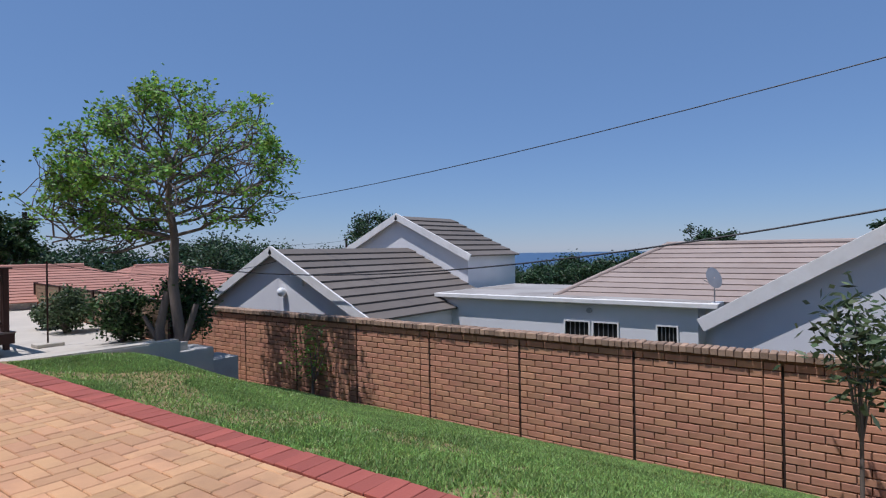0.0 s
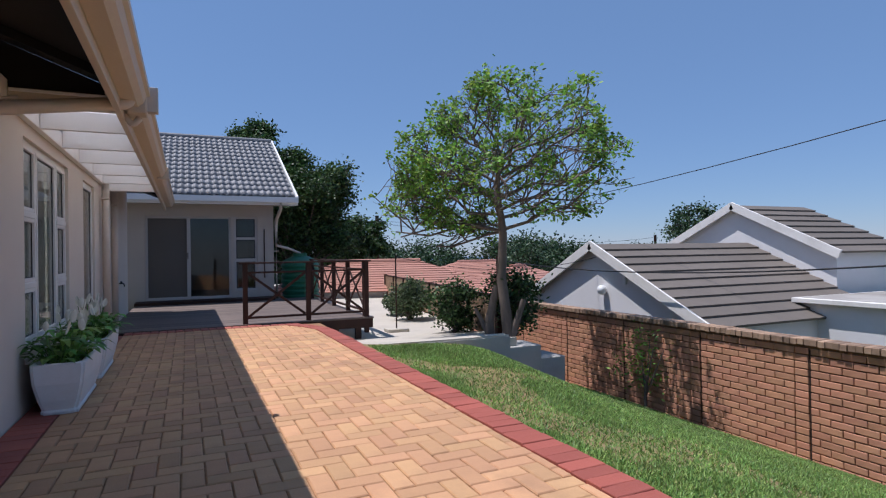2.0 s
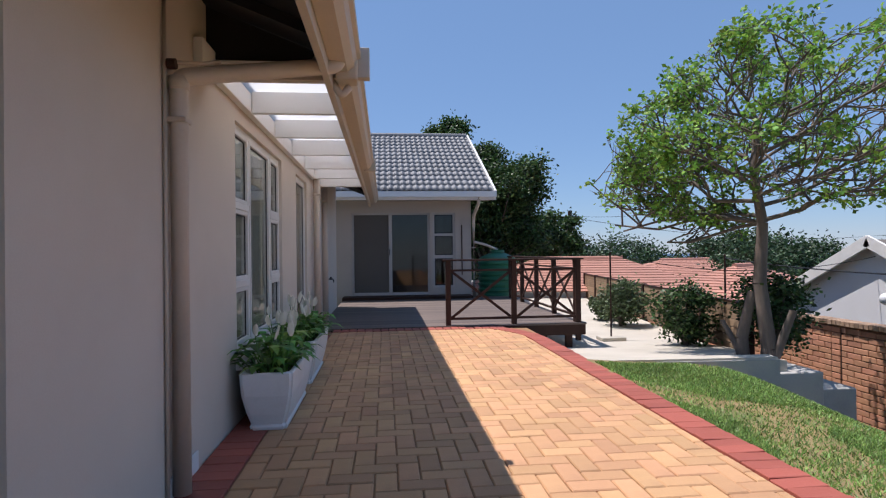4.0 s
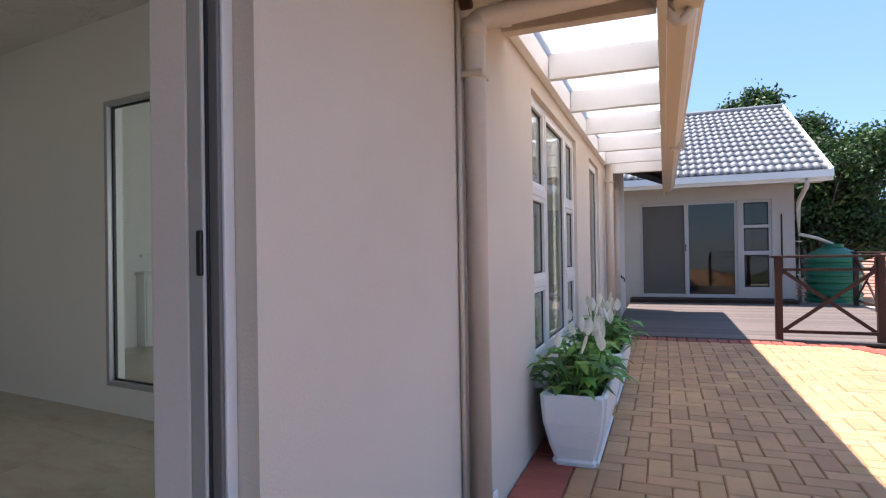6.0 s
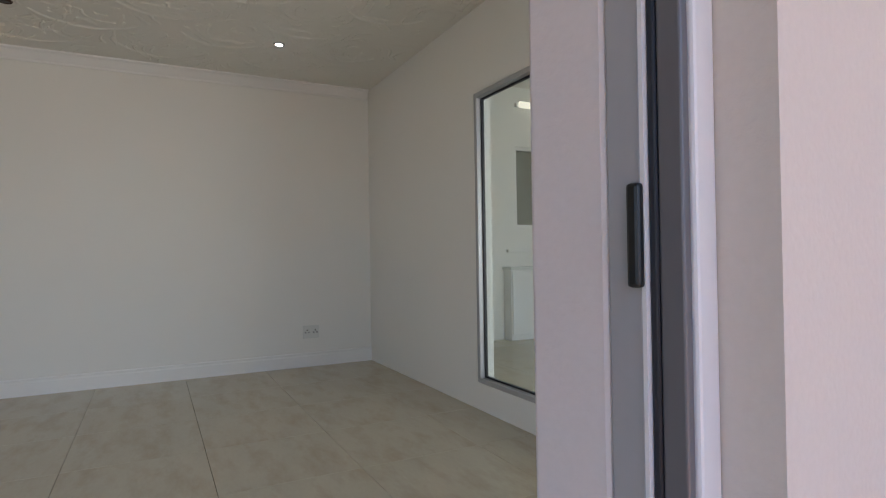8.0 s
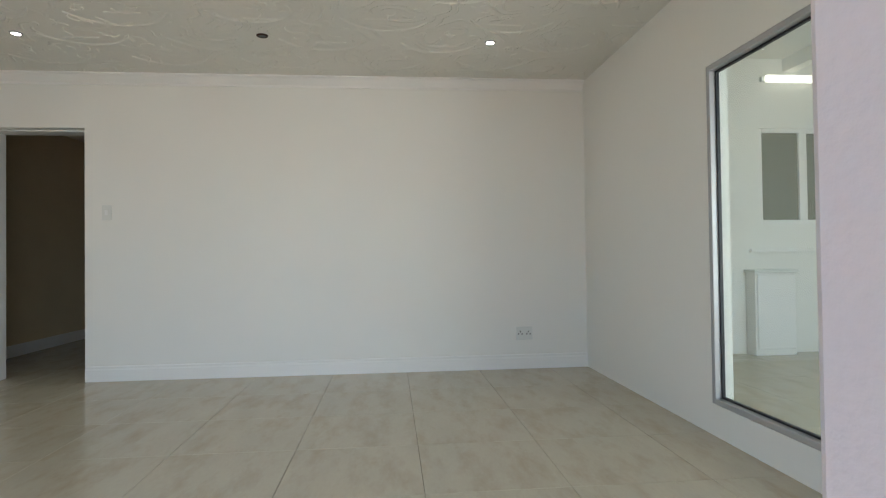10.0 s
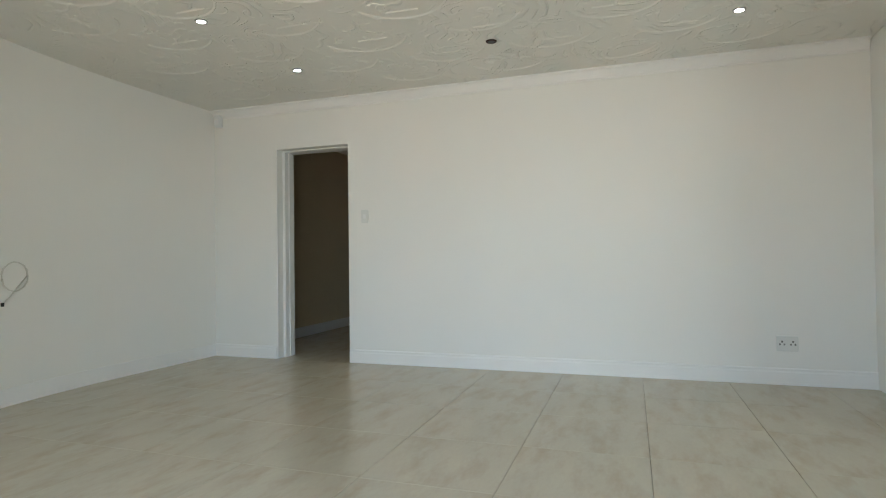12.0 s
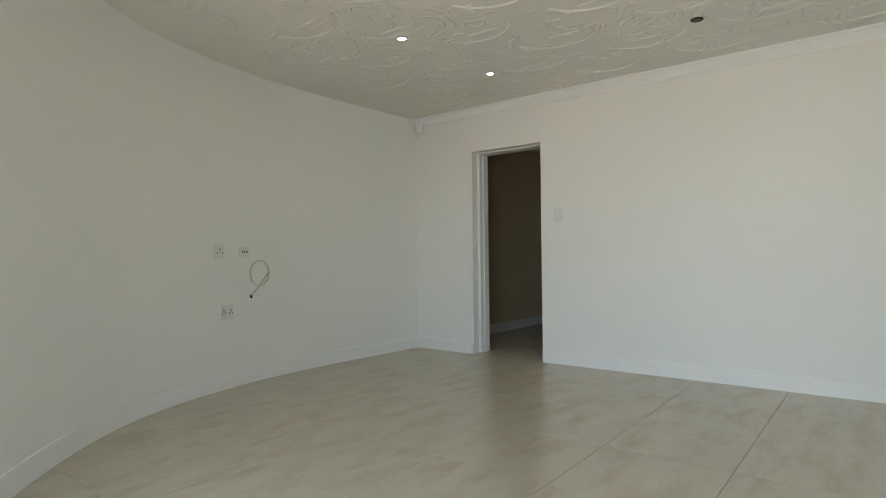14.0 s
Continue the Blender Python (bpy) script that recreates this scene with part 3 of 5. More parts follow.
part("spout", rod([(0, 0, 0), (0.07, 0, 0), (0.09, 0, -0.02), (0.09, 0, -0.06)], 0.012, 8), M_BLACK, tap, smooth=True)
part("knob", box((0.03, -0.02, 0.012), (0.06, 0.02, 0.04), 0.006), M_BLACK, tap)


# ---------------------------------------------------------------- windows and doors
def casement(name, y0, y1, z0, z1, cols, x=-0.09, label="", frame_m=M_ALU):
    """White window in the plane across x. cols: (width share, heights of the panes from the top)."""
    w = empty(name, pose(x, y0, z0), label, "window", kind="structure")
    W, H, f = y1 - y0, z1 - z0, 0.045
    for nm, lo, hi in (("sill_bar", (0, 0, 0), (0.06, W, f)), ("head_bar", (0, 0, H - f), (0.06, W, H)), ("side_bar", (0, 0, f), (0.06, f, H - f)), ("side_bar", (0, W - f, f), (0.06, W, H - f))):
        part(nm, box(lo, hi, 0.006), frame_m, w)
    y = f
    total = sum(c[0] for c in cols)
    for i, (share, panes) in enumerate(cols):
        wy = (W - 2 * f - 0.04 * (len(cols) - 1)) * share / total
        z = H - f
        ph = sum(panes)
        for j, p in enumerate(panes):
            hz = (H - 2 * f - 0.05 * (len(panes) - 1)) * p / ph
            s = part("sash", box((0.012, y + 0.001, z - hz + 0.001), (0.07, y + 0.03, z - 0.001), 0.004), frame_m, w)
            b2 = bmesh.new()
            for lo, hi in (((0.012, wy - 0.03, -hz), (0.07, wy, 0)), ((0.012, 0.03, -0.03), (0.068, wy - 0.03, 0)), ((0.012, 0.03, -hz), (0.068, wy - 0.03, -hz + 0.03))):
                cube(b2, lo, hi, 0.004)
            part("sash", b2, frame_m, w, m=pose(0, y, z))
            part("gasket", holed((0.043, y + 0.03, z - hz + 0.03), (0.052, y + wy - 0.03, z - 0.03), 0, [(y + 0.038, y + wy - 0.038, z - hz + 0.038, z - 0.038)]), M_RUBBER, w, "black rubber seal")
            pane = part("pane", box((0.045, y + 0.032, z - hz + 0.032), (0.049, y + wy - 0.032, z - 0.032)), M_GLASS, w, "clear glass pane")
            pane.visible_shadow = False
            z -= hz
            if j < len(panes) - 1:
                part("transom", box((0, y, z - 0.05), (0.075, y + wy, z), 0.008), frame_m, w)
                z -= 0.05
        y += wy
        if i < len(cols) - 1:
            part("mullion", box((0, y, f), (0.065, y + 0.04, H - f), 0.006), frame_m, w)
            y += 0.04
    return w


casement("window_1", WIN1[0], WIN1[1], WIN1[2], WIN1[3], [(0.42, (0.45, 0.45, 0.36)), (0.75, (1,)), (0.42, (0.45, 0.45, 0.36))], label="tall white-framed window of three lights beside the planter")
casement("window_2", WIN2[0], WIN2[1], WIN2[2], WIN2[3], [(1, (1,))], label="narrow white-framed glazed opening in the outer wall")
thing("window_sill", box((-0.02, WIN1[0] - 0.03, WIN1[2] - 0.10), (0.07, WIN1[1] + 0.03, WIN1[2] + 0.005), 0.012), M_WHITE, "white plastered sill under the tall window", "sill", kind="structure")

# sliding door frame at the way in
df = empty("door_1", pose(0, 3.53, 0.125), "open sliding door, its grey metal jamb with a black pull", "door", kind="structure")
H = 1.975
part("inner_reveal", box((-0.208, -0.04, 0), (-0.116, -0.002, H), 0.006), M_REVEAL, df, "pale plastered reveal")
part("outer_jamb", box((-0.075, -0.028, 0), (-0.045, -0.001, H), 0.003), M_ALU, df)
part("seal", box((-0.077, -0.040, 0), (-0.0700, -0.0282, H), 0.002), M_RUBBER, df, "black rubber seal")
part("track", box((-0.0698, -0.038, 0), (-0.0490, -0.0282, H), 0.002), M_DKALU, df, "dull dark metal track")
part("seal_edge", box((-0.081, -0.044, 0), (-0.0774, -0.029, H)), M_ALU, df)
stile = part("stile", box((-0.1155, -0.041, 0), (-0.0814, -0.002, H), 0.003), M_GREYALU, df)
part("handle", box((-0.0900, -0.051, 0.930), (-0.0785, -0.0412, 1.010), 0.003), M_BLACK, stile, "black finger pull")
part("head", box((-0.142, -2.18, H - 0.045), (-0.055, -0.046, H), 0.004), M_GREYALU, df)
part("far_jamb", box((-0.142, -2.18, 0), (-0.055, -2.14, H - 0.046), 0.004), M_GREYALU, df)


# ---------------------------------------------------------------- the room
RB, RV1, RC = -5.10, 4.89, 2.58
CURVE = [(-5.10, -0.70), (-4.6, -0.72), (-4.0, -0.74), (-3.4, -0.72), (-2.95, -0.66), (-2.5, -0.55), (-2.06, -0.36), (-1.65, -0.07), (-1.23, 0.36), (-0.92, 0.80), (-0.66, 1.25)]


def curve_wall(pts, t, z0, z1):
    out = []
    for i, p in enumerate(pts):
        a, b = Vector(pts[max(i - 1, 0)]), Vector(pts[min(i + 1, len(pts) - 1)])
        d = (b - a).normalized()
        out.append((p[0] + d.y * t, p[1] - d.x * t))
    return prism(list(pts) + out[::-1], z0, z1)


def smooth_line(pts, n=6):
    out = []
    for i in range(len(pts) - 1):
        p0, p1, p2, p3 = (Vector(pts[max(0, min(len(pts) - 1, k))]) for k in (i - 1, i, i + 1, i + 2))
        for k in range(n):
            t = k / n
            q = 0.5 * ((2 * p1) + (p2 - p0) * t + (2 * p0 - 5 * p1 + 4 * p2 - p3) * t * t + (3 * p1 - p0 - 3 * p2 + p3) * t ** 3)
            out.append((q.x, q.y))
    return out + [tuple(pts[-1])]


CURVE_S = smooth_line(CURVE)
DV0, DV1, DZ = 0.03, 0.80, 2.15
GL = (-3.20, -1.55, 0.295, 2.065)
thing("wall_back", holed((RB - 0.24, -0.9, FL - 0.05), (RB, 5.0, RC + 0.1), 0, [(DV0, DV1, FL - 0.05, DZ)]), M_ROOMW, "plain white room wall with a doorway", "wall", kind="structure", at=ROOM)
thing("wall_north", holed((RB, RV1, FL - 0.05), (-0.80, RV1 + 0.12, RC + 0.1), 1, [GL]), M_ROOMW, "white room wall with a tall fixed glass", "wall", kind="structure", at=ROOM)
thing("wall_curved", curve_wall(CURVE_S, 0.15, FL - 0.05, RC + 0.1), M_ROOMW, "white wall that bends in a smooth curve", "wall", kind="structure", at=ROOM, smooth=False)
thing("ceiling", prism([(RB - 0.1, -1.0), (-0.75, -1.0), (-0.36, 1.55), (-0.80, 5.0), (-7.0, 5.0), (-8.8, 5.0), (-8.8, -1.0)], RC, RC + 0.08), M_CEIL, "white ceiling with swirled plaster relief", "ceiling", kind="structure", at=ROOM)
thing("floor", prism([(-8.8, -1.2), (-0.20, -1.0), (-0.40, 1.55), (-0.62, 3.3), (-0.84, 5.2), (-1.4, 10.0), (-8.8, 10.0)], FL - 0.14, FL - 0.012), M_SCREED, "screed under the stone floor tiles", "floor", kind="structure", at=ROOM)


def ridge(V, Fc, pts, w, h):
    """Low raised plaster line under the ceiling along pts."""
    k = len(V)
    for i, p in enumerate(pts):
        a, b = Vector(pts[max(i - 1, 0)]), Vector(pts[min(i + 1, len(pts) - 1)])
        d = (b - a).normalized()
        s = w * (0.35 if i in (0, len(pts) - 1) else 1)
        V += [(p[0] - d.y * s, p[1] + d.x * s, RC), (p[0], p[1], RC - h), (p[0] + d.y * s, p[1] - d.x * s, RC)]
        if i:
            j = k + 3 * i
            Fc += [(j - 3, j - 2, j + 1, j), (j - 2, j - 1, j + 2, j + 1)]


rng = random.Random(77)
V, Fc = [], []
for i in range(-1, 12):
    for j in range(0, 7):
        cu, cv = -4.95 + 0.4 * i + rng.uniform(-0.03, 0.03), -0.4 + 0.8 * j + 0.4 * (i % 2) + rng.uniform(-0.03, 0.03)
        if not (RB + 0.42 < cu < -1.2 and -0.3 < cv < 4.6) or (cu > -2.4 and cv < 0.6):
            continue
        r = 0.30 * rng.uniform(0.9, 1.08)
        ridge(V, Fc, [(cu - r * math.cos(a), cv + r * math.sin(a)) for a in (-1.15 + 0.144 * k for k in range(17))], 0.010, 0.007)
        ridge(V, Fc, [(cu + 0.22, cv + 0.3 + 0.03 * k) for k in range(8)], 0.009, 0.006)
        for _ in range(11):
            u, v, q, a0 = cu + rng.uniform(-0.16, 0.2), cv + rng.uniform(-0.24, 0.24), rng.uniform(0.025, 0.07), rng.uniform(0, 6.28)
            ridge(V, Fc, [(u + q * math.cos(a0 + 0.4 * k), v + q * math.sin(a0 + 0.4 * k)) for k in range(rng.choice((4, 6, 8)))], 0.006, 0.004)
me = bpy.data.meshes.new("ceiling_relief")
me.from_pydata(V, [], Fc)
me.materials.append(M_CEIL)
part("ceiling_relief", me, M_CEIL, bpy.data.objects["ceiling"], kind="stuff")
CORN = [(0, 0), (0.07, 0), (0.07, -0.012), (0.05, -0.02), (0.035, -0.04), (0.02, -0.06), (0.012, -0.07), (0.012, -0.085), (0, -0.085)]
thing("cornice", sweep(CORN, ROOM @ pose(RB, -0.72, RC), 5.6), M_ROOMT, "white moulded cornice under the ceiling", "cornice", kind="structure")
SKIRT = [(0, 0), (0.014, 0), (0.014, 0.09), (0.010, 0.10), (0.010, 0.115), (0, 0.122)]
thing("baseboard", sweep(SKIRT, ROOM @ pose(RB, DV1 + 0.005, FL), RV1 - DV1 - 0.005), M_ROOMT, "white moulded skirting board", "skirting", kind="structure")
thing("baseboard", sweep(SKIRT, ROOM @ pose(RB, -0.70, FL), DV0 + 0.69), M_ROOMT, "white moulded skirting board", "skirting", kind="structure")
thing("baseboard", curve_wall(CURVE_S, -0.012, FL, FL + 0.115), M_ROOMT, "low white skirting along the curved wall", "skirting", kind="structure", at=ROOM)
# door lining
lin = empty("doorway", ROOM @ pose(RB, DV0, FL), "plain white doorway with a recessed lining, no door hung", "doorway", kind="structure")
for nm, lo, hi in (("jamb", (-0.245, 0.0, 0), (-0.09, 0.03, DZ - FL - 0.012)), ("jamb", (-0.245, DV1 - DV0 - 0.03, 0), (-0.09, DV1 - DV0, DZ - FL - 0.012)), ("head", (-0.245, 0, DZ - FL - 0.012), (-0.09, DV1 - DV0, DZ - FL)), ("door_stop", (-0.17, 0.03, 0), (-0.15, 0.04, DZ - FL - 0.012)), ("plaster_bead", (-0.012, -0.006, 0), (0.003, 0.004, DZ - FL + 0.004))):
    part(nm, box(lo, hi, 0.003), M_ROOMT, lin)
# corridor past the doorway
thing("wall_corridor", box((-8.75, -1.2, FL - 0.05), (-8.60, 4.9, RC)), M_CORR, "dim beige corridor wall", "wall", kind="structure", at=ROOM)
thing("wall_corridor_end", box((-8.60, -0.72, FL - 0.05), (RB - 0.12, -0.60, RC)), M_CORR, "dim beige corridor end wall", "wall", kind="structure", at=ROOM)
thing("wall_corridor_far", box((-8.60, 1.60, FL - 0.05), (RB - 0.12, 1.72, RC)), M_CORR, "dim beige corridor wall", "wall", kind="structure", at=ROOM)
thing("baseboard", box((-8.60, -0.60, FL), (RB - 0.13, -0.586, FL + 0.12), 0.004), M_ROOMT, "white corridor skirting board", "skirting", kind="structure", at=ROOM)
# fixed glass to the next room
gf = empty("window_3", ROOM @ pose(GL[0], RV1, GL[2]), "tall fixed glass in a grey frame between two rooms", "window", kind="structure")
GW, GH = GL[1] - GL[0], GL[3] - GL[2]
for nm, lo, hi in (("frame_bar", (0, 0.0, 0), (0.03, 0.06, GH)), ("frame_bar", (GW - 0.03, 0.0, 0), (GW, 0.06, GH)), ("frame_bar", (0.03, 0.0, 0), (GW - 0.03, 0.06, 0.03)), ("frame_bar", (0.03, 0.0, GH - 0.03), (GW - 0.03, 0.06, GH))):
    part(nm, box(lo, hi, 0.004), M_GREYALU, gf)
part("gasket", holed((0.03, 0.034, 0.03), (GW - 0.03, 0.050, GH - 0.03), 1, [(0.04, GW - 0.04, 0.04, GH - 0.04)]), M_RUBBER, gf)
pane = part("pane", box((0.035, 0.040, 0.035), (GW - 0.035, 0.044, GH - 0.035)), M_GLASS, gf, "clear glass pane")
pane.visible_shadow = False
# the next room
thing("wall_west", holed((-5.60, 5.0, FL - 0.05), (-5.47, 9.9, 2.95), 0, [(6.74, 7.72, 1.36, 2.28)]), M_ROOMW, "white wall of the next room with a serving window", "wall", kind="structure", at=ROOM)
thing("ceiling_next", prism([(-5.6, 5.0), (-2.0, 5.0), (-2.4, 9.9), (-5.6, 9.9)], 2.95, 3.0), M_ROOMW, "plain white ceiling of the next room", "ceiling", kind="structure", at=ROOM)
thing("wall_upper", box((-5.1, RV1, RC + 0.1), (-1.5, RV1 + 0.12, 3.0)), M_ROOMW, "upper white wall between the rooms", "wall", kind="structure", at=ROOM)
thing("wall_ledge", box((-5.47, 6.62, 1.09), (-5.43, 7.5, 1.12), 0.004), M_ROOMT, "thin white ledge under the serving window", "ledge", at=ROOM)
cab = empty("low_cabinet", ROOM @ pose(-5.47, 6.56, FL), "low white cabinet against the wall under the serving window", "cabinet")
part("body", box((0.002, 0.02, 0), (0.14, 0.42, 0.77), 0.006), M_ROOMT, cab)
part("top", box((0.002, 0, 0.771), (0.17, 0.44, 0.80), 0.005), M_PLATE, cab)
part("door", box((0.141, 0.035, 0.06), (0.156, 0.405, 0.75), 0.004), M_ROOMT, cab)
thing("wall_far", box((-5.6, 9.3, FL - 0.05), (-1.3, 9.42, 2.95)), M_ROOMW, "white end wall of the next room", "wall", kind="structure", at=ROOM)
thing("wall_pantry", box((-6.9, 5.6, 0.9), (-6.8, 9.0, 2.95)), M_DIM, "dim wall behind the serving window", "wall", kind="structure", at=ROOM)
thing("wall_stub", box((-5.6, 4.9, FL - 0.05), (RB - 0.1, 5.02, 2.95)), M_ROOMW, "short white wall between the rooms", "wall", kind="structure", at=ROOM)
sw = empty("window_4", ROOM @ pose(-5.53, 6.74, 1.36), "white-framed two-pane serving window", "window", kind="structure")
for lo, hi in (((0, 0, 0), (0.05, 0.04, 0.92)), ((0, 0.94, 0), (0.05, 0.98, 0.92)), ((0, 0.04, 0), (0.05, 0.94, 0.04)), ((0, 0.04, 0.88), (0.05, 0.94, 0.92)), ((0, 0.42, 0.04), (0.05, 0.50, 0.88))):
    part("frame_bar", box(lo, hi, 0.004), M_ROOMT, sw)
for a, b in ((0.04, 0.42), (0.50, 0.94)):
    p = part("pane", box((0.02, a, 0.04), (0.025, b, 0.88)), M_DIMPANE, sw, "dim glass pane")
thing("ceiling_beam", box((-5.47, 7.0, 2.82), (-2.4, 7.12, 2.95), 0.004), M_WHITE, "white beam under the ceiling", "beam", at=ROOM)
tl = empty("tube_light", ROOM @ pose(-5.47, 6.76, 2.72), "lit tube light on the wall", "light")
part("base", box((0, 0, 0), (0.04, 0.56, 0.05), 0.006), M_PLASTIC, tl)
part("tube", box((0.04, 0.02, -0.02), (0.08, 0.54, 0.06), 0.02), M_TUBE, tl, "glowing cover")


def downlight(u, v, lit, group="ceiling spots", lift=0.0):
    d = empty("downlight", ROOM @ pose(u, v, RC + lift), "round recessed ceiling spot, %s" % ("switched on" if lit else "with a dark ring, switched off"), "ceiling light", group)
    bm = bmesh.new()
    n, rr = 28, [(0.024, -0.001), (0.027, -0.008), (0.036, -0.006), (0.039, 0.0)]
    rings = [[bm.verts.new((r * math.cos(2 * math.pi * k / n), r * math.sin(2 * math.pi * k / n), z)) for k in range(n)] for r, z in rr]
    for a, b in zip(rings, rings[1:]):
        for k in range(n):
            bm.faces.new((a[k], a[(k + 1) % n], b[(k + 1) % n], b[k]))
    part("ring", bm, M_STEEL if lit else M_DKWOOD, d, smooth=True)
    b2 = bmesh.new()
    bmesh.ops.create_cone(b2, cap_ends=True, segments=24, radius1=0.025, radius2=0.025, depth=0.003)
    part("bulb", b2, M_LAMP if lit else M_BLACK, d, m=pose(0, 0, -0.004))
    return d


for u, v, lit in ((-4.27, 0.80, True), (-4.22, 2.38, False), (-4.25, 3.93, True), (-3.27, 0.75, True), (-2.3, 2.38, True), (-2.3, 3.93, True)):
    downlight(u, v, lit)
downlight(-4.6, 6.4, True, lift=0.37)


def plate(name, m, label, category, w, h, holes, group=""):
    """A wall plate on a wall facing +x, with dark pin holes."""
    p = empty(name, m, label, category, group)
    part("plate", box((0, -w / 2, -h / 2), (0.014, w / 2, h / 2), 0.003), M_PLATE, p)
    for y, z, r in holes:
        part("pin_hole", box((0.0135, y - r, z - r * 1.3), (0.0148, y + r, z + r * 1.3)), M_BLACK, p)
    return p


SOCK = [(-0.025, -0.008, 0.004), (0.025, -0.008, 0.004), (0, 0.018, 0.005)]
DBL = [(y + d, z, r) for d in (-0.035, 0.035) for y, z, r in ((-0.014, -0.006, 0.0045), (0.014, -0.006, 0.0045), (0, 0.014, 0.005))]
plate("socket", ROOM @ pose(RB, 4.34, 0.43), "white double wall socket near the skirting", "socket", 0.14, 0.11, DBL)
swp = plate("light_switch", ROOM @ pose(RB, 0.97, 1.47), "white light switch beside the doorway", "switch", 0.07, 0.12, [])
part("rocker", box((0.0135, -0.012, -0.02), (0.018, 0.012, 0.02), 0.002), M_PLASTIC, swp)


def on_curve(u, z):
    """Pose on the curved wall at u, with local x into the room."""
    i = min(range(1, len(CURVE_S) - 1), key=lambda k: abs(CURVE_S[k][0] - u))
    a, b = Vector(CURVE_S[i - 1]), Vector(CURVE_S[i + 1])
    d = b - a
    f = (u - a.x) / d.x
    return ROOM @ pose(u, a.y + d.y * f, z) @ pose(0, 0, 0, 0, 0, math.degrees(math.atan2(d.y, d.x)) + 90)


plate("socket", on_curve(-2.73, 1.16), "white wall socket for a television", "socket", 0.09, 0.11, SOCK)
plate("aerial_socket", on_curve(-2.97, 1.16), "white aerial socket with three dark points", "socket", 0.09, 0.07, [(-0.022, 0, 0.006), (0, 0, 0.006), (0.022, 0, 0.006)])
plate("socket", on_curve(-2.80, 0.705), "white double wall socket below the television points", "socket", 0.11, 0.11, DBL)
ring = empty("coiled_cable", on_curve(-3.12, 0.97), "coil of thin white aerial cable on the wall", "cable")
part("cable", rod([(0.012 + 0.004 * (k % 3), 0.095 * math.cos(k * 0.42) * (1 + 0.03 * (k % 4)), 0.10 * math.sin(k * 0.42) + 0.02) for k in range(46)] + [(0.02, -0.05, -0.12), (0.02, -0.09, -0.155)], 0.004, 6), M_CORD, ring, smooth=True)
part("plug", box((0.012, -0.10, -0.175), (0.026, -0.085, -0.15), 0.002), M_BLACK, ring, "dark cable end")
pirb = empty("alarm_sensor", ROOM @ pose(RB + 0.02, -0.62, 2.50), "small white alarm sensor under the ceiling", "sensor")
part("body", box((0, -0.03, -0.09), (0.055, 0.04, 0.03), 0.01), M_PLASTIC, pirb)
part("lens", box((0.055, -0.02, -0.07), (0.062, 0.03, -0.01), 0.004), M_ROOMT, pirb)

# square floor tiles
ft = block_mesh("floor_tile", 0.3015, 0.3015, 0.006, M_FTILE, 0.001)
room_floor = bpy.data.objects["floor"]
for i in range(-9, 5):
    for j in range(-8, 11):
        u, v = -3.24 + 0.605 * (i + 0.5), 3.345 + 0.605 * (j + 0.5)
        if -8.8 < u - 0.3 and (u > -5.7 or v < 1.6) and u + 0.3 < (-0.32 if v < 2.6 else -0.36 - 0.125 * (v - 2.4)) and v > -1.2:
            part("floor_tile", ft, M_FTILE, room_floor, m=pose(u, v, FL - 0.006))
# area lamps added in the open doorway and the tall window to boost the daylight
def day(name, m, w, h, watts):
    d = bpy.data.lights.new(name, "AREA")
    d.shape, d.size, d.size_y, d.energy, d.color = "RECTANGLE", w, h, watts, (0.92, 1.0, 0.95)
    return new(name, d), m


for nm, m, w, h, e in (("doorway_fill", pose(-0.215, 2.44, 1.12, 0, 90, 0), 1.85, 2.1, 4.0), ("window_fill", pose(-0.12, 6.67, 1.22, 0, 90, 0), 1.5, 1.6, 8)):
    ob, mm = day(nm, m, w, h, e)
    ob.matrix_world = mm
# unseen slab, back and south walls, added to shut outside light out
thing("roof_slab", box((-9.9, -6, 2.74), (-0.06, 4.9, 2.82)), M_DIM, "unseen slab added to close the rooms from above", "slab", kind="structure")
thing("wall_house_back", box((-10.1, -6, -0.2), (-9.9, 13.4, 5.0)), M_DIM, "unseen back wall added to close the house", "wall", kind="structure")
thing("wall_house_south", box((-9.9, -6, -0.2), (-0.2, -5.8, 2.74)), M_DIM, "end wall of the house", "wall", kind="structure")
thing("wall_house_north", box((-9.9, 13.3, -0.2), (-0.2, 13.5, 2.72)), M_WALL, "end wall of the house", "wall", kind="structure")

# ---------------------------------------------------------------- the far wing
WY = 15.5
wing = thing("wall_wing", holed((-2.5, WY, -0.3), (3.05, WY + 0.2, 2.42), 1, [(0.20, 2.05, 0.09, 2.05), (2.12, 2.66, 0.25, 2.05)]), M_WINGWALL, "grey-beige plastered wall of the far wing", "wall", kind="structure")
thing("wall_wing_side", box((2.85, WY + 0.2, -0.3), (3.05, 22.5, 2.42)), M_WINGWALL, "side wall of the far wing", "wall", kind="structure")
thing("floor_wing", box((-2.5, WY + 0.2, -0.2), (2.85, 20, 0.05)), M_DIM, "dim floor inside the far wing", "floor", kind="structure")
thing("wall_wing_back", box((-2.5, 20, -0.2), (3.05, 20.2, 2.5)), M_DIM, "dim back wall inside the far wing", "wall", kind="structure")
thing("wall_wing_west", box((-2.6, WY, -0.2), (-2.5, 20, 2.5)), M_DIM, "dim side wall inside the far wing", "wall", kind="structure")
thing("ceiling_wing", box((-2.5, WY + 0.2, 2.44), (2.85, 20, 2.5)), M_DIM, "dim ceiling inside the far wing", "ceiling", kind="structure")
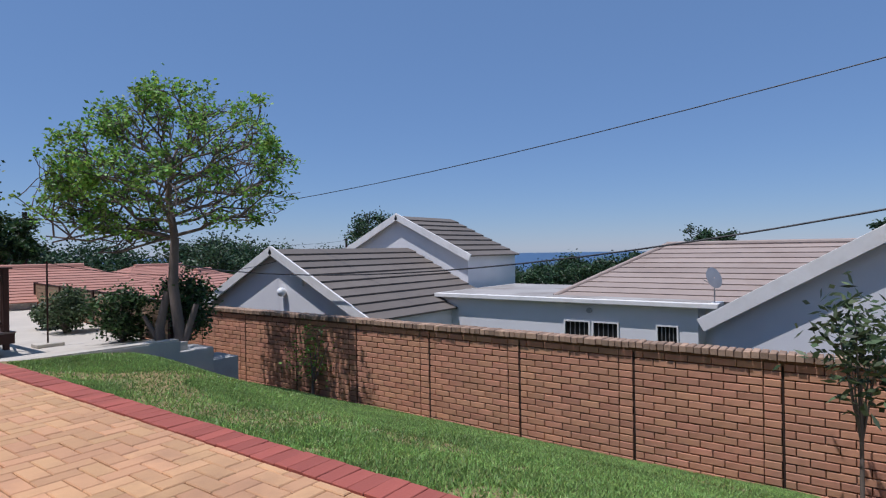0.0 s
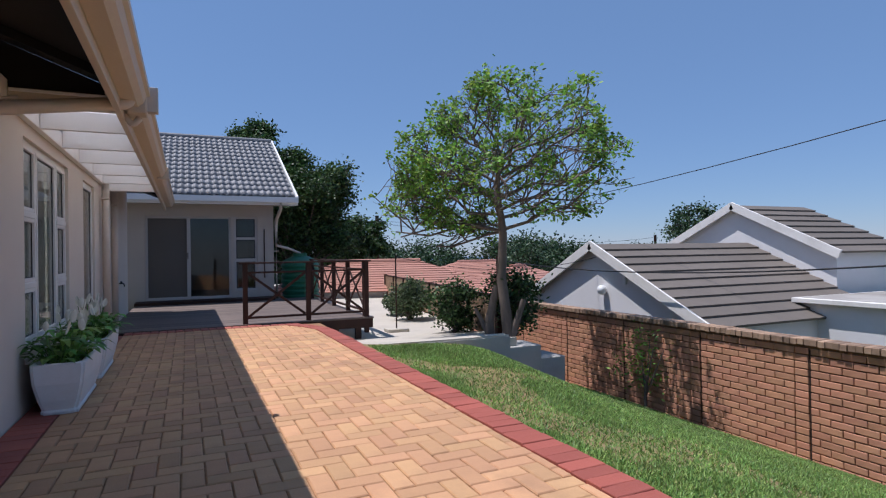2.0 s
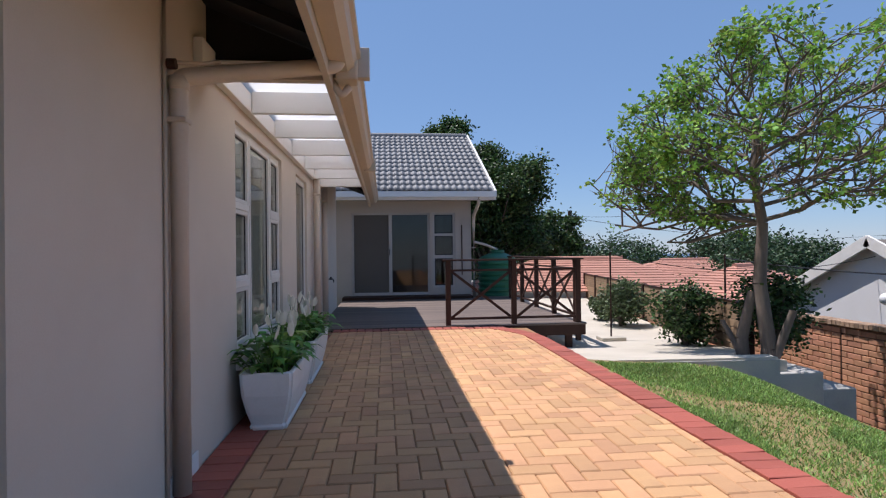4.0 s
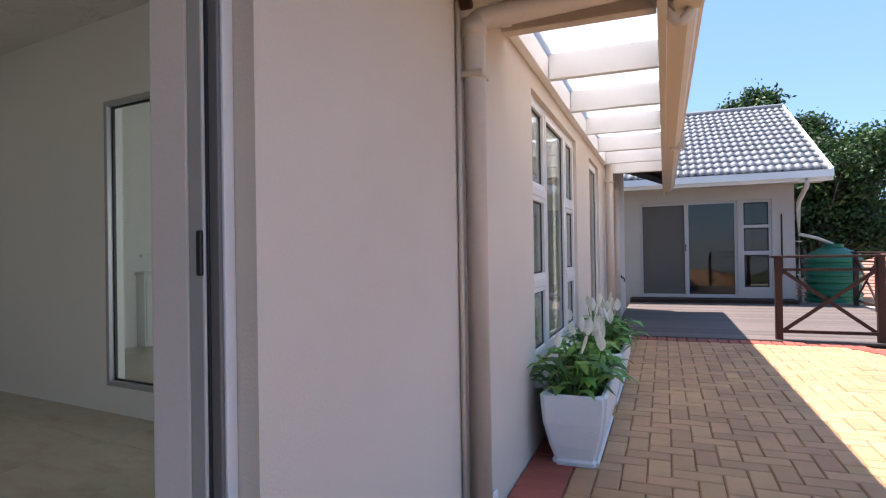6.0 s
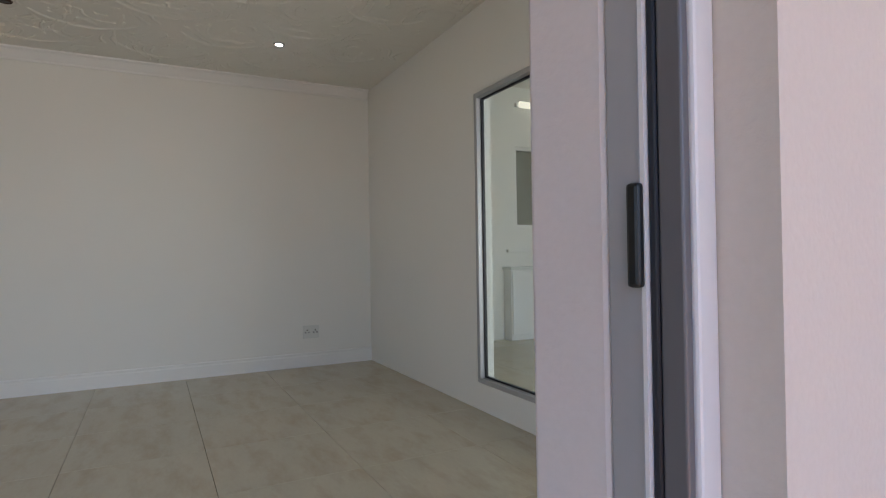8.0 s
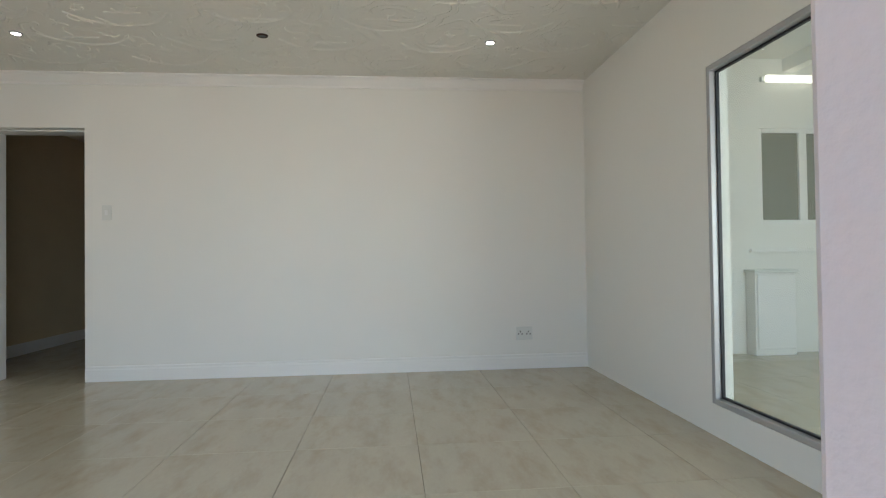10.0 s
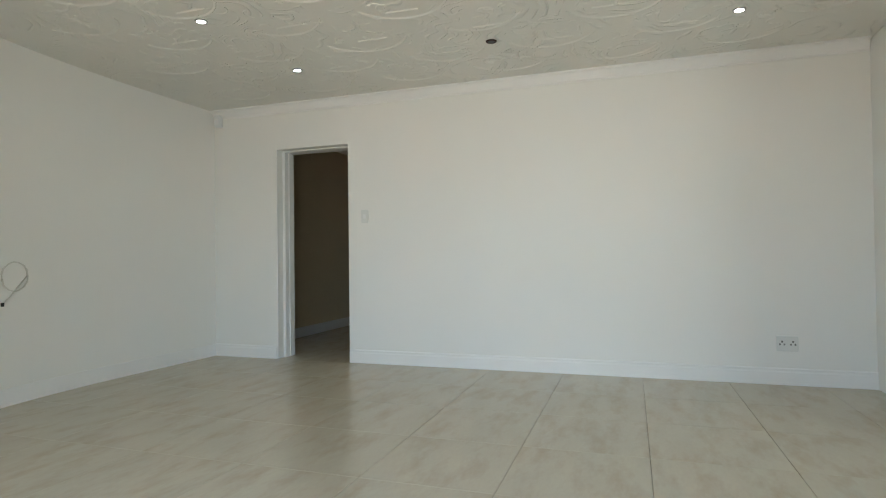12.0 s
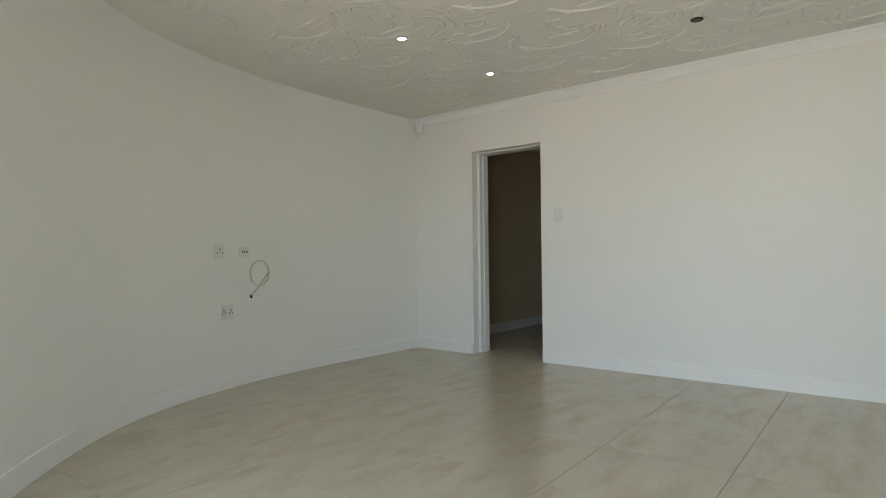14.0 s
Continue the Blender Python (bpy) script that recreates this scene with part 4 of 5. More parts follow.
sd = empty("door_2", pose(0.20, WY + 0.05, 0.09), "closed white-framed sliding glass door of the wing", "door", kind="structure")
for nm, lo, hi in (("frame_bar", (0, 0, 0), (0.05, 0.08, 1.96)), ("frame_bar", (1.80, 0, 0), (1.85, 0.08, 1.96)), ("frame_bar", (0.05, 0, 1.91), (1.80, 0.08, 1.96)), ("frame_bar", (0.05, 0, 0), (1.80, 0.08, 0.06)), ("meeting_stile", (0.87, -0.01, 0.06), (0.95, 0.05, 1.91))):
    part(nm, box(lo, hi, 0.005), M_WINGALU, sd)
part("handle", box((0.88, -0.03, 0.95), (0.90, -0.01, 1.10), 0.004), M_BLACK, sd, "black pull")
for a, b, y in ((0.05, 0.88, 0.045), (0.94, 1.80, 0.02)):
    part("pane", box((a, y, 0.06), (b, y + 0.005, 1.91)), M_SCREEN if a < 0.5 else M_DKGLASS, sd, "dull brown mesh screen" if a < 0.5 else "dark reflecting glass")
w5 = empty("window_5", pose(2.12, WY + 0.05, 0.25), "white-framed three-pane side light of the wing", "window", kind="structure")
for lo, hi in (((0, 0, 0), (0.05, 0.08, 1.8)), ((0.49, 0, 0), (0.54, 0.08, 1.8)), ((0.05, 0, 0), (0.49, 0.08, 0.05)), ((0.05, 0, 1.75), (0.49, 0.08, 1.8)), ((0.05, 0, 0.70), (0.49, 0.08, 0.78)), ((0.05, 0, 1.24), (0.49, 0.08, 1.30))):
    part("frame_bar", box(lo, hi, 0.005), M_WINGALU, w5)
for a, b in ((0.05, 0.70), (0.78, 1.24), (1.30, 1.75)):
    part("gasket", holed((0.05, 0.02, a), (0.49, 0.04, b), 1, [(0.075, 0.465, a + 0.025, b - 0.025)]), M_RUBBER, w5)
    part("pane", box((0.06, 0.03, a + 0.01), (0.48, 0.034, b - 0.01)), M_DKGLASS, w5, "dim glass pane")
thing("step", box((-0.0, 14.95, 0.0), (3.0, WY, 0.085), 0.008), M_DKWOOD, "dark timber step below the sliding door", "step", kind="structure")

# wing roof: wavy glazed tiles
EY, EZ, RY, RZ = 14.92, 2.50, 19.2, 4.62
slope = math.atan2(RZ - EZ, RY - EY)
wroof = thing("roof_wing", prism([(-2.6, 0), (3.50, 0), (3.50, math.hypot(RY - EY, RZ - EZ)), (-2.6, math.hypot(RY - EY, RZ - EZ))], -0.05, 0), M_TILEG, "dark grey glazed tile roof of the far wing", "roof", kind="structure", at=pose(0, EY, EZ, math.degrees(slope)))
thing("roof_wing_back", prism([(-2.6, 0), (3.50, 0), (3.50, 4.6), (-2.6, 4.6)], -0.05, 0), M_TILEG, "rear slope of the wing roof", "roof", kind="structure", at=pose(0, RY, RZ, -math.degrees(slope)))


def wave_tile():
    bm = bmesh.new()
    n, L = 12, 0.36
    prof = [(0.30 * k / n, 0.017 * math.sin(2 * math.pi * 2 * k / n)) for k in range(n + 1)]
    rows = [[bm.verts.new((x, y, z + dz)) for x, z in prof] for y, dz in ((0, 0.012), (0, 0.045), (L, 0.022))]
    for a, b in zip(rows, rows[1:]):
        for k in range(n):
            bm.faces.new((a[k], a[k + 1], b[k + 1], b[k]))
    return mesh_of("roof_tile", bm, M_TILEG, True)


wt = wave_tile()
rows_n = int(math.hypot(RY - EY, RZ - EZ) / 0.335)
for r in range(rows_n):
    for c in range(15):
        part("roof_tile", wt, M_TILEG, wroof, m=pose(3.48 - 0.30 * (c + 1), 0.02 + 0.335 * r, 0.004))
thing("ridge_cap", rod([(-2.6, RY, RZ + 0.02), (3.5, RY, RZ + 0.02)], 0.09, 12), M_TILEG, "grey ridge tiles along the wing roof", "ridge", kind="structure")
dl = math.hypot(RY - EY, RZ - EZ)
thing("barge_board", box((3.50, -0.12, -0.17), (3.55, dl + 0.02, 0.07), 0.005), M_WHITE, "white barge board of the wing roof", "barge board", kind="structure", at=pose(0, EY, EZ, math.degrees(slope)))
thing("fascia", box((-2.6, EY - 0.03, 2.30), (3.55, EY + 0.02, 2.50), 0.005), M_WHITE, "white fascia of the wing roof", "fascia", kind="structure")
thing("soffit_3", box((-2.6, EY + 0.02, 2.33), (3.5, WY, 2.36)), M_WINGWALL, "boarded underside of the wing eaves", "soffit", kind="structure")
wg = empty("gutter", pose(-2.6, EY - 0.13, 2.36), "white gutter of the wing roof", "gutter", "gutters")
part("trough", sweep([(0, 0), (0.1, 0), (0.1, 0.13), (0.09, 0.13), (0.09, 0.01), (0.03, 0.01), (0.01, 0.13), (-0.01, 0.13)], pose(0, 0, 0, 0, 0, -90) @ pose(-0.1, 0, 0), 6.15), M_WHITE, wg)
downpipe([(3.10, 15.42, 0.0), (3.10, 15.42, 1.95), (3.14, 14.86, 2.22), (3.14, 14.86, 2.38)], 0.04, "white downpipe at the corner of the wing", [(3.10, 15.42, 1.2)])
lvl = empty("wall_rail", pose(2.82, WY, 0.55), "thin dark upright rod on the wing wall", "rod")
part("rod", rod([(0, -0.03, 0), (0, -0.03, 1.2)], 0.014, 8), M_DKWOOD, lvl)

# ---------------------------------------------------------------- deck and railing
DY0, DX1 = 10.22, 3.92
deck = empty("deck", pose(0, 0, 0), "weathered timber deck on dark posts in front of the wing", "deck", kind="structure")
part("rim_joist", box((0.02, DY0, -0.16), (DX1 + 0.05, DY0 + 0.05, -0.005), 0.005), M_DKWOOD, deck)
part("rim_joist", box((DX1, DY0 + 0.05, -0.16), (DX1 + 0.05, 15.4, -0.005), 0.005), M_DKWOOD, deck)
for y in (11.5, 13.0, 14.5):
    part("joist", box((0.02, y, -0.15), (DX1, y + 0.05, -0.006)), M_DKWOOD, deck)
for x, y in ((3.35, 10.35), (3.72, 10.28), (2.6, 10.6), (3.8, 12.5), (3.8, 14.6)):
    part("leg", box((x - 0.05, y - 0.04, -1.2), (x + 0.05, y + 0.04, -0.16), 0.006), M_DKWOOD, deck)
bd = mesh_of("deck_board", box((0.01, 0, -0.004), (DX1 + 0.06, 0.112, 0.022), 0.004), M_DECK)
y = DY0 - 0.02
while y < 15.38:
    part("deck_board", bd, M_DECK, deck, m=pose(0, y, 0))
    y += 0.118


def railing(a, b, posts, group="deck railings"):
    """A run of timber railing with crossed braces between its posts."""
    a, b = Vector((*a, 0)), Vector((*b, 0))
    L = (b - a).length
    d = (b - a).normalized()
    r = empty("deck_railing", Matrix.Translation(a) @ pose(0, 0, 0, 0, 0, math.degrees(math.atan2(d.y, d.x))), "dark stained timber deck railing with crossed braces", "railing", group)
    part("top_rail", box((-0.08, -0.055, 0.968), (L + 0.08, 0.055, 0.995), 0.006), M_DKWOOD, r)
    part("upper_rail", box((0, -0.02, 0.815), (L, 0.02, 0.845), 0.004), M_DKWOOD, r)
    part("lower_rail", box((0, -0.02, 0.10), (L, 0.02, 0.135), 0.004), M_DKWOOD, r)
    for k in range(posts):
        x = L * k / (posts - 1)
        part("post", box((x - 0.037, -0.037, -0.25 if k == posts - 1 else 0.0), (x + 0.037, 0.037, 0.968), 0.006), M_DKWOOD, r)
    for k in range(posts - 1):
        x0, x1 = L * k / (posts - 1) + 0.045, L * (k + 1) / (posts - 1) - 0.045
        for z0, z1, off in ((0.13, 0.82, -0.013), (0.82, 0.13, 0.013)):
            ang = math.degrees(math.atan2(z1 - z0, x1 - x0))
            ln = math.hypot(x1 - x0, z1 - z0)
            part("brace", box((-ln / 2, -0.011, -0.020), (ln / 2, 0.011, 0.020), 0.003), M_DKWOOD, r, m=pose((x0 + x1) / 2, off, (z0 + z1) / 2, 0, -ang, 0))
    return r


railing((1.90, 10.27), (3.87, 10.27), 3)
railing((3.87, 10.36), (3.87, 14.9), 5)

# ---------------------------------------------------------------- concrete terrace and steps


def terrace_z(y):
    """Fall of the terrace from its edge towards the deck."""
    return -0.08 - 0.27 * min(max((y - 7.6) / 2.6, 0.0), 1.0)


TERY = [7.56, 8.2, 8.8, 9.4, 10.2, 12, 16, 22.6, 30]
bm = bmesh.new()
edges = (lambda y: 3.02, lambda y: 5.2 + 0.45 * min(1.0, max(0.0, y - 8.2)) + 0.14 * max(0.0, y - 8.8))
lo, hi = ([bm.verts.new((x(y), y, terrace_z(y))) for y in TERY] for x in edges)
base = [[bm.verts.new((x(y), y, -1.6)) for y in TERY] for x in edges]
for i in range(len(TERY) - 1):
    bm.faces.new((lo[i], hi[i], hi[i + 1], lo[i + 1]))
    bm.faces.new((lo[i], lo[i + 1], base[0][i + 1], base[0][i]))
    bm.faces.new((hi[i], hi[i + 1], base[1][i + 1], base[1][i]))
bm.faces.new((lo[0], hi[0], base[1][0], base[0][0]))
thing("terrace", bm, M_CONC, "pale sunlit concrete terrace beyond the deck", "terrace", kind="structure")
thing("terrace_edge", prism([(3.03, 7.50), (4.98, 7.40), (4.98, 7.56), (3.03, 7.66)], -1.5, -0.012), M_CONC, "pale concrete edge of the terrace", "kerb", kind="structure")
thing("terrace_wall", prism([(3.03, 7.48), (4.99, 7.38), (4.99, 7.40), (3.03, 7.50)], -1.6, -0.035), M_GREYPAINT, "grey painted retaining wall below the terrace", "wall", kind="structure")
for k, (x0, x1, y0, z) in enumerate(((4.99, 5.55, 7.48, -0.20), (5.55, 6.05, 7.62, -0.42))):
    thing("concrete_step", box((x0, y0, -1.6), (x1, y0 + 0.55, z), 0.012), M_GREYPAINT, "grey painted concrete step going down to the lawn", "step", "terrace steps")
pole = empty("line_post", pose(4.60, 10.80, -0.35), "thin dark washing-line post in a concrete block", "post")
part("foot", box((-0.20, -0.14, 0), (0.20, 0.14, 0.06), 0.012), M_CONC, pole, "concrete foot")
part("post", rod([(0, 0, 0.06), (0, 0, 1.42)], 0.014, 8), M_DKWOOD, pole)
tw = empty("terrace_fence", pose(5.75, 9.0, -0.10, 0, 0, -8), "low weathered tan panel fence with dark posts", "fence", kind="structure")
for k in range(8):
    yy = 1.45 * k
    part("post", box((-0.05, yy - 0.05, -1.2), (0.05, yy + 0.05, 0.50), 0.006), M_DKWOOD, tw)
    if k < 7:
        for j in range(-2, 4):
            part("panel", box((-0.018, yy + 0.05, 0.0 + 0.115 * j), (0.018, yy + 1.40, 0.108 + 0.115 * j), 0.004), M_PLANK, tw)
        part("rail", box((-0.03, yy + 0.05, 0.455), (0.03, yy + 1.40, 0.485), 0.004), M_DKWOOD, tw)
# green tank
tank = empty("water_tank", pose(3.78, 15.98, -0.35), "dark green ribbed plastic rain tank", "water tank")
bm = bmesh.new()
prof = [(0.0, 0.0), (0.45, 0.0)]
for k in range(9):
    z = 0.06 + 0.115 * k
    prof += [(0.46, z), (0.49, z + 0.025), (0.49, z + 0.06), (0.46, z + 0.085)]
prof += [(0.44, 1.14), (0.2, 1.24), (0.0, 1.26)]
n = 32
rings = [[bm.verts.new((r * math.cos(2 * math.pi * k / n), r * math.sin(2 * math.pi * k / n), z)) for k in range(n)] for r, z in prof]
for a, b in zip(rings, rings[1:]):
    for k in range(n):
        bm.faces.new((a[k], a[(k + 1) % n], b[(k + 1) % n], b[k]))
bmesh.ops.remove_doubles(bm, verts=bm.verts, dist=1e-4)
bmesh.ops.scale(bm, vec=(1, 1, 1.14), verts=bm.verts)
part("body", bm, M_GREEN, tank)
part("lid", rod([(0, 0, 1.42), (0, 0, 1.49)], 0.18, 20), M_GREEN, tank)
inlet = empty("tank_pipe", pose(3.10, 15.40, 1.34), "pale pipe running from the wing to the rain tank", "pipe")
part("tube", rod([(0, 0, 0), (0.35, 0.28, -0.08), (0.68, 0.58, -0.20)], 0.032, 10), M_PIPE, inlet, smooth=True)


# ---------------------------------------------------------------- brick boundary wall
fence = empty("boundary_wall", pose(FENCE_X, 0, 0), "weathered red-brown face-brick boundary wall with piers", "wall", kind="structure")
TOPZ, BOT = 0.0, -1.55
part("core", box((0.015, -6.0, BOT), (0.10, 36, TOPZ)), M_MORTAR, fence)
piers = [FENCE_Y0 + FENCE_STEP * k for k in range(-9, 18)]
pier_me = mesh_of("pier", box((-0.004, -0.070, BOT), (0.13, 0.082, TOPZ - 0.032), 0.004), M_MORTAR)
# the recess beside the pier, its shadow line drawn as a dark bar
gap_me = mesh_of("pier_shadow_joint", box((-0.010, -0.098, BOT), (0.014, -0.082, TOPZ - 0.062)), M_GAP)
for y in piers:
    part("pier", pier_me, M_MORTAR, fence, m=pose(0, y, 0))
    part("pier_shadow_joint", gap_me, M_GAP, fence, m=pose(0, y, 0))
BL, BH = 0.232, 0.074
rng = random.Random(11)
brick_me = block_mesh("brick", BH / 2 - 0.002, BL / 2, 0.02, M_BRICKO, 0.005, "x")
half_me = block_mesh("brick", BH / 2 - 0.002, BL / 4, 0.02, M_BRICKO, 0.005, "x")
rest = []
for p in range(len(piers) - 1):
    y0, y1 = piers[p] + 0.085, piers[p + 1] - 0.100
    near = 0.6 < y0 < 6.7
    k = 0
    z = TOPZ - 0.075
    while z > BOT + 0.1:
        y, first = y0 + 0.004, True
        while y < y1 - 0.03:
            ln = BL / 2 if first and k % 2 else BL
            ln = min(ln, y1 - y - 0.002)
            cy, cz = y + ln / 2, z + rng.uniform(-0.0015, 0.0015)
            full, halfb = abs(ln - BL) < 1e-6, abs(ln - BL / 2) < 1e-6
            if near and z > -1.25 and (full or halfb):
                part("brick", brick_me if full else half_me, M_BRICKO, fence, m=pose(rng.uniform(-0.003, 0.002), cy, cz, rng.uniform(-0.4, 0.4)))
            else:
                rest.append((cy, cz, ln / 2))
            y += ln + 0.009
            first = False
        z -= BH + 0.009
        k += 1
for y in piers:
    z = TOPZ - 0.0745
    while z > BOT + 0.1:
        rest.append((y + 0.003 + rng.uniform(-0.004, 0.004), z, 0.076))
        z -= BH + 0.009
V, Fc = [], []
for cy, cz, hl in rest:
    k, x = len(V), rng.uniform(-0.003, 0.002)
    for dx, d in ((0.02, 0), (-0.015, 0), (-0.02, 0.005)):
        V += [(x + dx, cy + sy * (hl - d), cz + sz * (BH / 2 - 0.002 - d)) for sy, sz in ((-1, -1), (1, -1), (1, 1), (-1, 1))]
    for r in (0, 4):
        Fc += [(k + r + i, k + r + (i + 1) % 4, k + r + 4 + (i + 1) % 4, k + r + 4 + i) for i in range(4)]
    Fc.append((k + 8, k + 9, k + 10, k + 11))
me = bpy.data.meshes.new("brickwork")
me.from_pydata(V, [], Fc)
me.materials.append(M_BRICK)
part("brickwork", me, M_BRICK, fence, kind="stuff")
cop, y = [], -6.0
while y < 36:
    cop.append(((0.04, y + 0.035, TOPZ + 0.035 + rng.uniform(-0.004, 0.004)), (0.11 + rng.uniform(-0.006, 0.006), 0.034, 0.035), rng.uniform(-0.03, 0.03)))
    y += 0.078
many_boxes("coping", cop, M_COPING, fence, 0.008)
part("coping_bed", box((-0.012, -6, TOPZ - 0.06), (0.125, 36, TOPZ + 0.004)), M_MORTAR, fence)


# ---------------------------------------------------------------- neighbouring houses
def tiled_slope(parent, a, b, c, d, material, course=0.33, name="roof", width=0.0):
    """Roof slope with stepped courses. a, b: ends of the eave; d, c: ends of the ridge above a and b."""
    a, b, c, d = (Vector(p) for p in (a, b, c, d))
    L = max((d - a).length, (c - b).length)
    n = max(2, int(((d - a) - (d - a).project(b - a)).length / course))
    nrm = (b - a).cross(d - a).normalized()
    if nrm.z < 0:
        nrm = -nrm
    step = min(0.05, 0.14 * course)
    for k in range(n):
        V, Fc = [], []
        p0, q0, p1, q1 = a.lerp(d, k / n), b.lerp(c, k / n), a.lerp(d, (k + 1) / n), b.lerp(c, (k + 1) / n)
        m = len(V)
        V += [p0, q0, p0 + nrm * step, q0 + nrm * step, p1 + nrm * 0.008, q1 + nrm * 0.008]
        Fc += [(m, m + 1, m + 3, m + 2), (m + 2, m + 3, m + 5, m + 4)]
        me = bpy.data.meshes.new("tile_course")
        me.from_pydata([tuple(v) for v in V], [], Fc)
        me.materials.append(material)
        part("tile_course", me, material, parent)


def barge(parent, a, b, h=0.16, t=0.05, name="barge_board"):
    a, b = Vector(a), Vector(b)
    d = b - a
    bm = box((0, -t / 2, -h), (d.length, t / 2, 0.03), 0.004)
    q = d.to_track_quat("X", "Z").to_matrix().to_4x4()
    bmesh.ops.transform(bm, matrix=Matrix.Translation(a) @ q, verts=bm.verts)
    return part(name, bm, M_BARGE, parent)


def gable_house(name, x0, x1, yc, zr, half, drop, base, tile, label, over=0.12):
    """House whose ridge runs along x, with its gable towards -x."""
    h = empty(name, pose(0, 0, 0), label, "house", "neighbouring houses")
    bm = bmesh.new()
    f = [bm.verts.new(p) for p in ((x0, yc - half + 0.15, base), (x0, yc - half + 0.15, zr - drop), (x0, yc, zr - 0.06), (x0, yc + half - 0.15, zr - drop), (x0, yc + half - 0.15, base))]
    g = [bm.verts.new((x1, v.co.y, v.co.z)) for v in f]
    bm.faces.new(f)
    bm.faces.new(g[::-1])
    for i in range(5):
        bm.faces.new((f[i], g[i], g[(i + 1) % 5], f[(i + 1) % 5]))
    part("wall", bm, M_HOUSEW, h)
    xa = x0 - over
    for s in (-1, 1):
        tiled_slope(h, (xa, yc + s * half, zr - drop), (x1, yc + s * half, zr - drop), (x1, yc, zr), (xa, yc, zr), tile)
        barge(h, (xa - 0.02, yc, zr + 0.05), (xa - 0.02, yc + s * (half + 0.03), zr - drop + 0.03))
    return h


hl = gable_house("neighbour_house", 8.95, 13.6, 10.45, 1.22, 3.0, 1.45, -2.2, M_TILEB, "white plastered house with a brown tiled gable roof")
for y, z, r in ((10.15, 0.28, 0.10), (9.55, 0.50, 0.0)):
    if r:
        bm = bmesh.new()
        bmesh.ops.create_uvsphere(bm, u_segments=16, v_segments=10, radius=r)
        part("wall_lamp", bm, M_PLASTIC, hl, "round white lamp", smooth=True, m=pose(8.85, y, z))
    else:
        part("vent", box((8.90, y - 0.04, z - 0.08), (8.955, y + 0.04, z + 0.08), 0.005), M_PLASTIC, hl)
hu = gable_house("neighbour_house", 13.6, 16.2, 10.75, 2.16, 2.55, 1.20, -2.2, M_TILEB, "taller white gabled house part with brown tiles")
fr = empty("flat_roof_house", pose(0, 0, 0), "low white house part with a flat grey roof", "house", "neighbouring houses")
part("wall", holed((11.75, 2.2, -2.2), (13.5, 7.9, 0.045), 0, [(4.24, 4.74, -0.70, -0.34), (3.66, 4.14, -0.70, -0.34), (2.56, 2.90, -0.70, -0.33)]), M_HOUSEW, fr)
part("roof_slab", box((11.6, 1.85, 0.045), (15.5, 8.0, 0.135), 0.01), M_BARGE, fr)
part("roof_skin", box((11.75, 2.0, 0.135), (15.4, 7.9, 0.143)), M_FLATROOF, fr)
for a, b, z0, z1 in ((4.24, 4.74, -0.70, -0.34), (3.66, 4.14, -0.70, -0.34), (2.56, 2.90, -0.70, -0.33)):
    w = part("window", holed((11.71, a - 0.03, z0 - 0.03), (11.78, b + 0.03, z1 + 0.03), 0, [(a, b, z0, z1)]), M_BARGE, fr)
    part("pane", box((11.765, a, z0), (11.772, b, z1)), M_BLACK, w)
    for k in range(1, 5):
        part("bar", box((11.745, a + (b - a) * k / 5 - 0.006, z0), (11.757, a + (b - a) * k / 5 + 0.006, z1)), M_STEEL, w)
vent = part("vent", rod([(11.74, 4.22, -0.10), (11.69, 4.22, -0.10)], 0.055, 16), M_STEEL, fr)
hr = empty("neighbour_house", pose(0, 0, 0), "white house with a broad pinkish-brown tiled roof", "house", "neighbouring houses")
tiled_slope(hr, (12.2, 5.2, 0.10), (12.2, -7, 0.10), (14.3, -7, 1.18), (14.3, 3.35, 1.18), M_TILER, 0.20)
tiled_slope(hr, (16.4, 5.2, 0.10), (12.2, 5.2, 0.10), (14.3, 3.35, 1.18), (14.32, 3.35, 1.18), M_TILER, 0.20)
part("wall", box((12.4, -7, -2.4), (16.2, 4.95, 0.12)), M_HOUSEW, hr)
part("ridge", rod([(14.3, 3.38, 1.20), (14.3, -7, 1.20)], 0.06, 10), M_TILER, hr)
part("hip", rod([(14.3, 3.35, 1.20), (12.2, 5.2, 0.12)], 0.05, 10), M_TILER, hr)
hg = gable_house("neighbour_house", 9.5, 12.1, -1.1, 1.72, 2.77, 1.65, -2.2, M_TILER, "white gable end with a long sloping barge board")
dish = empty("satellite_dish", pose(11.9, 1.95, 0.14), "grey satellite dish on a thin mast", "dish")
part("mast", rod([(0, 0, 0), (0, 0, 0.42)], 0.012, 8), M_STEEL, dish)
bm = bmesh.new()
n = 24
rings = [[bm.verts.new((-0.25 * (0.045 - r * r), r * math.cos(2 * math.pi * k / n), r * 1.15 * math.sin(2 * math.pi * k / n))) for k in range(n)] for r in (0.01, 0.07, 0.13, 0.17)]
for a, b in zip(rings, rings[1:]):
    for k in range(n):
        bm.faces.new((a[k], a[(k + 1) % n], b[(k + 1) % n], b[k]))
part("reflector", bm, M_STEEL, dish, smooth=True, m=pose(-0.03, 0, 0.44, 0, 20, 55))
part("arm", rod([(-0.03, 0, 0.30), (-0.12, 0.16, 0.41)], 0.008, 6), M_STEEL, dish)


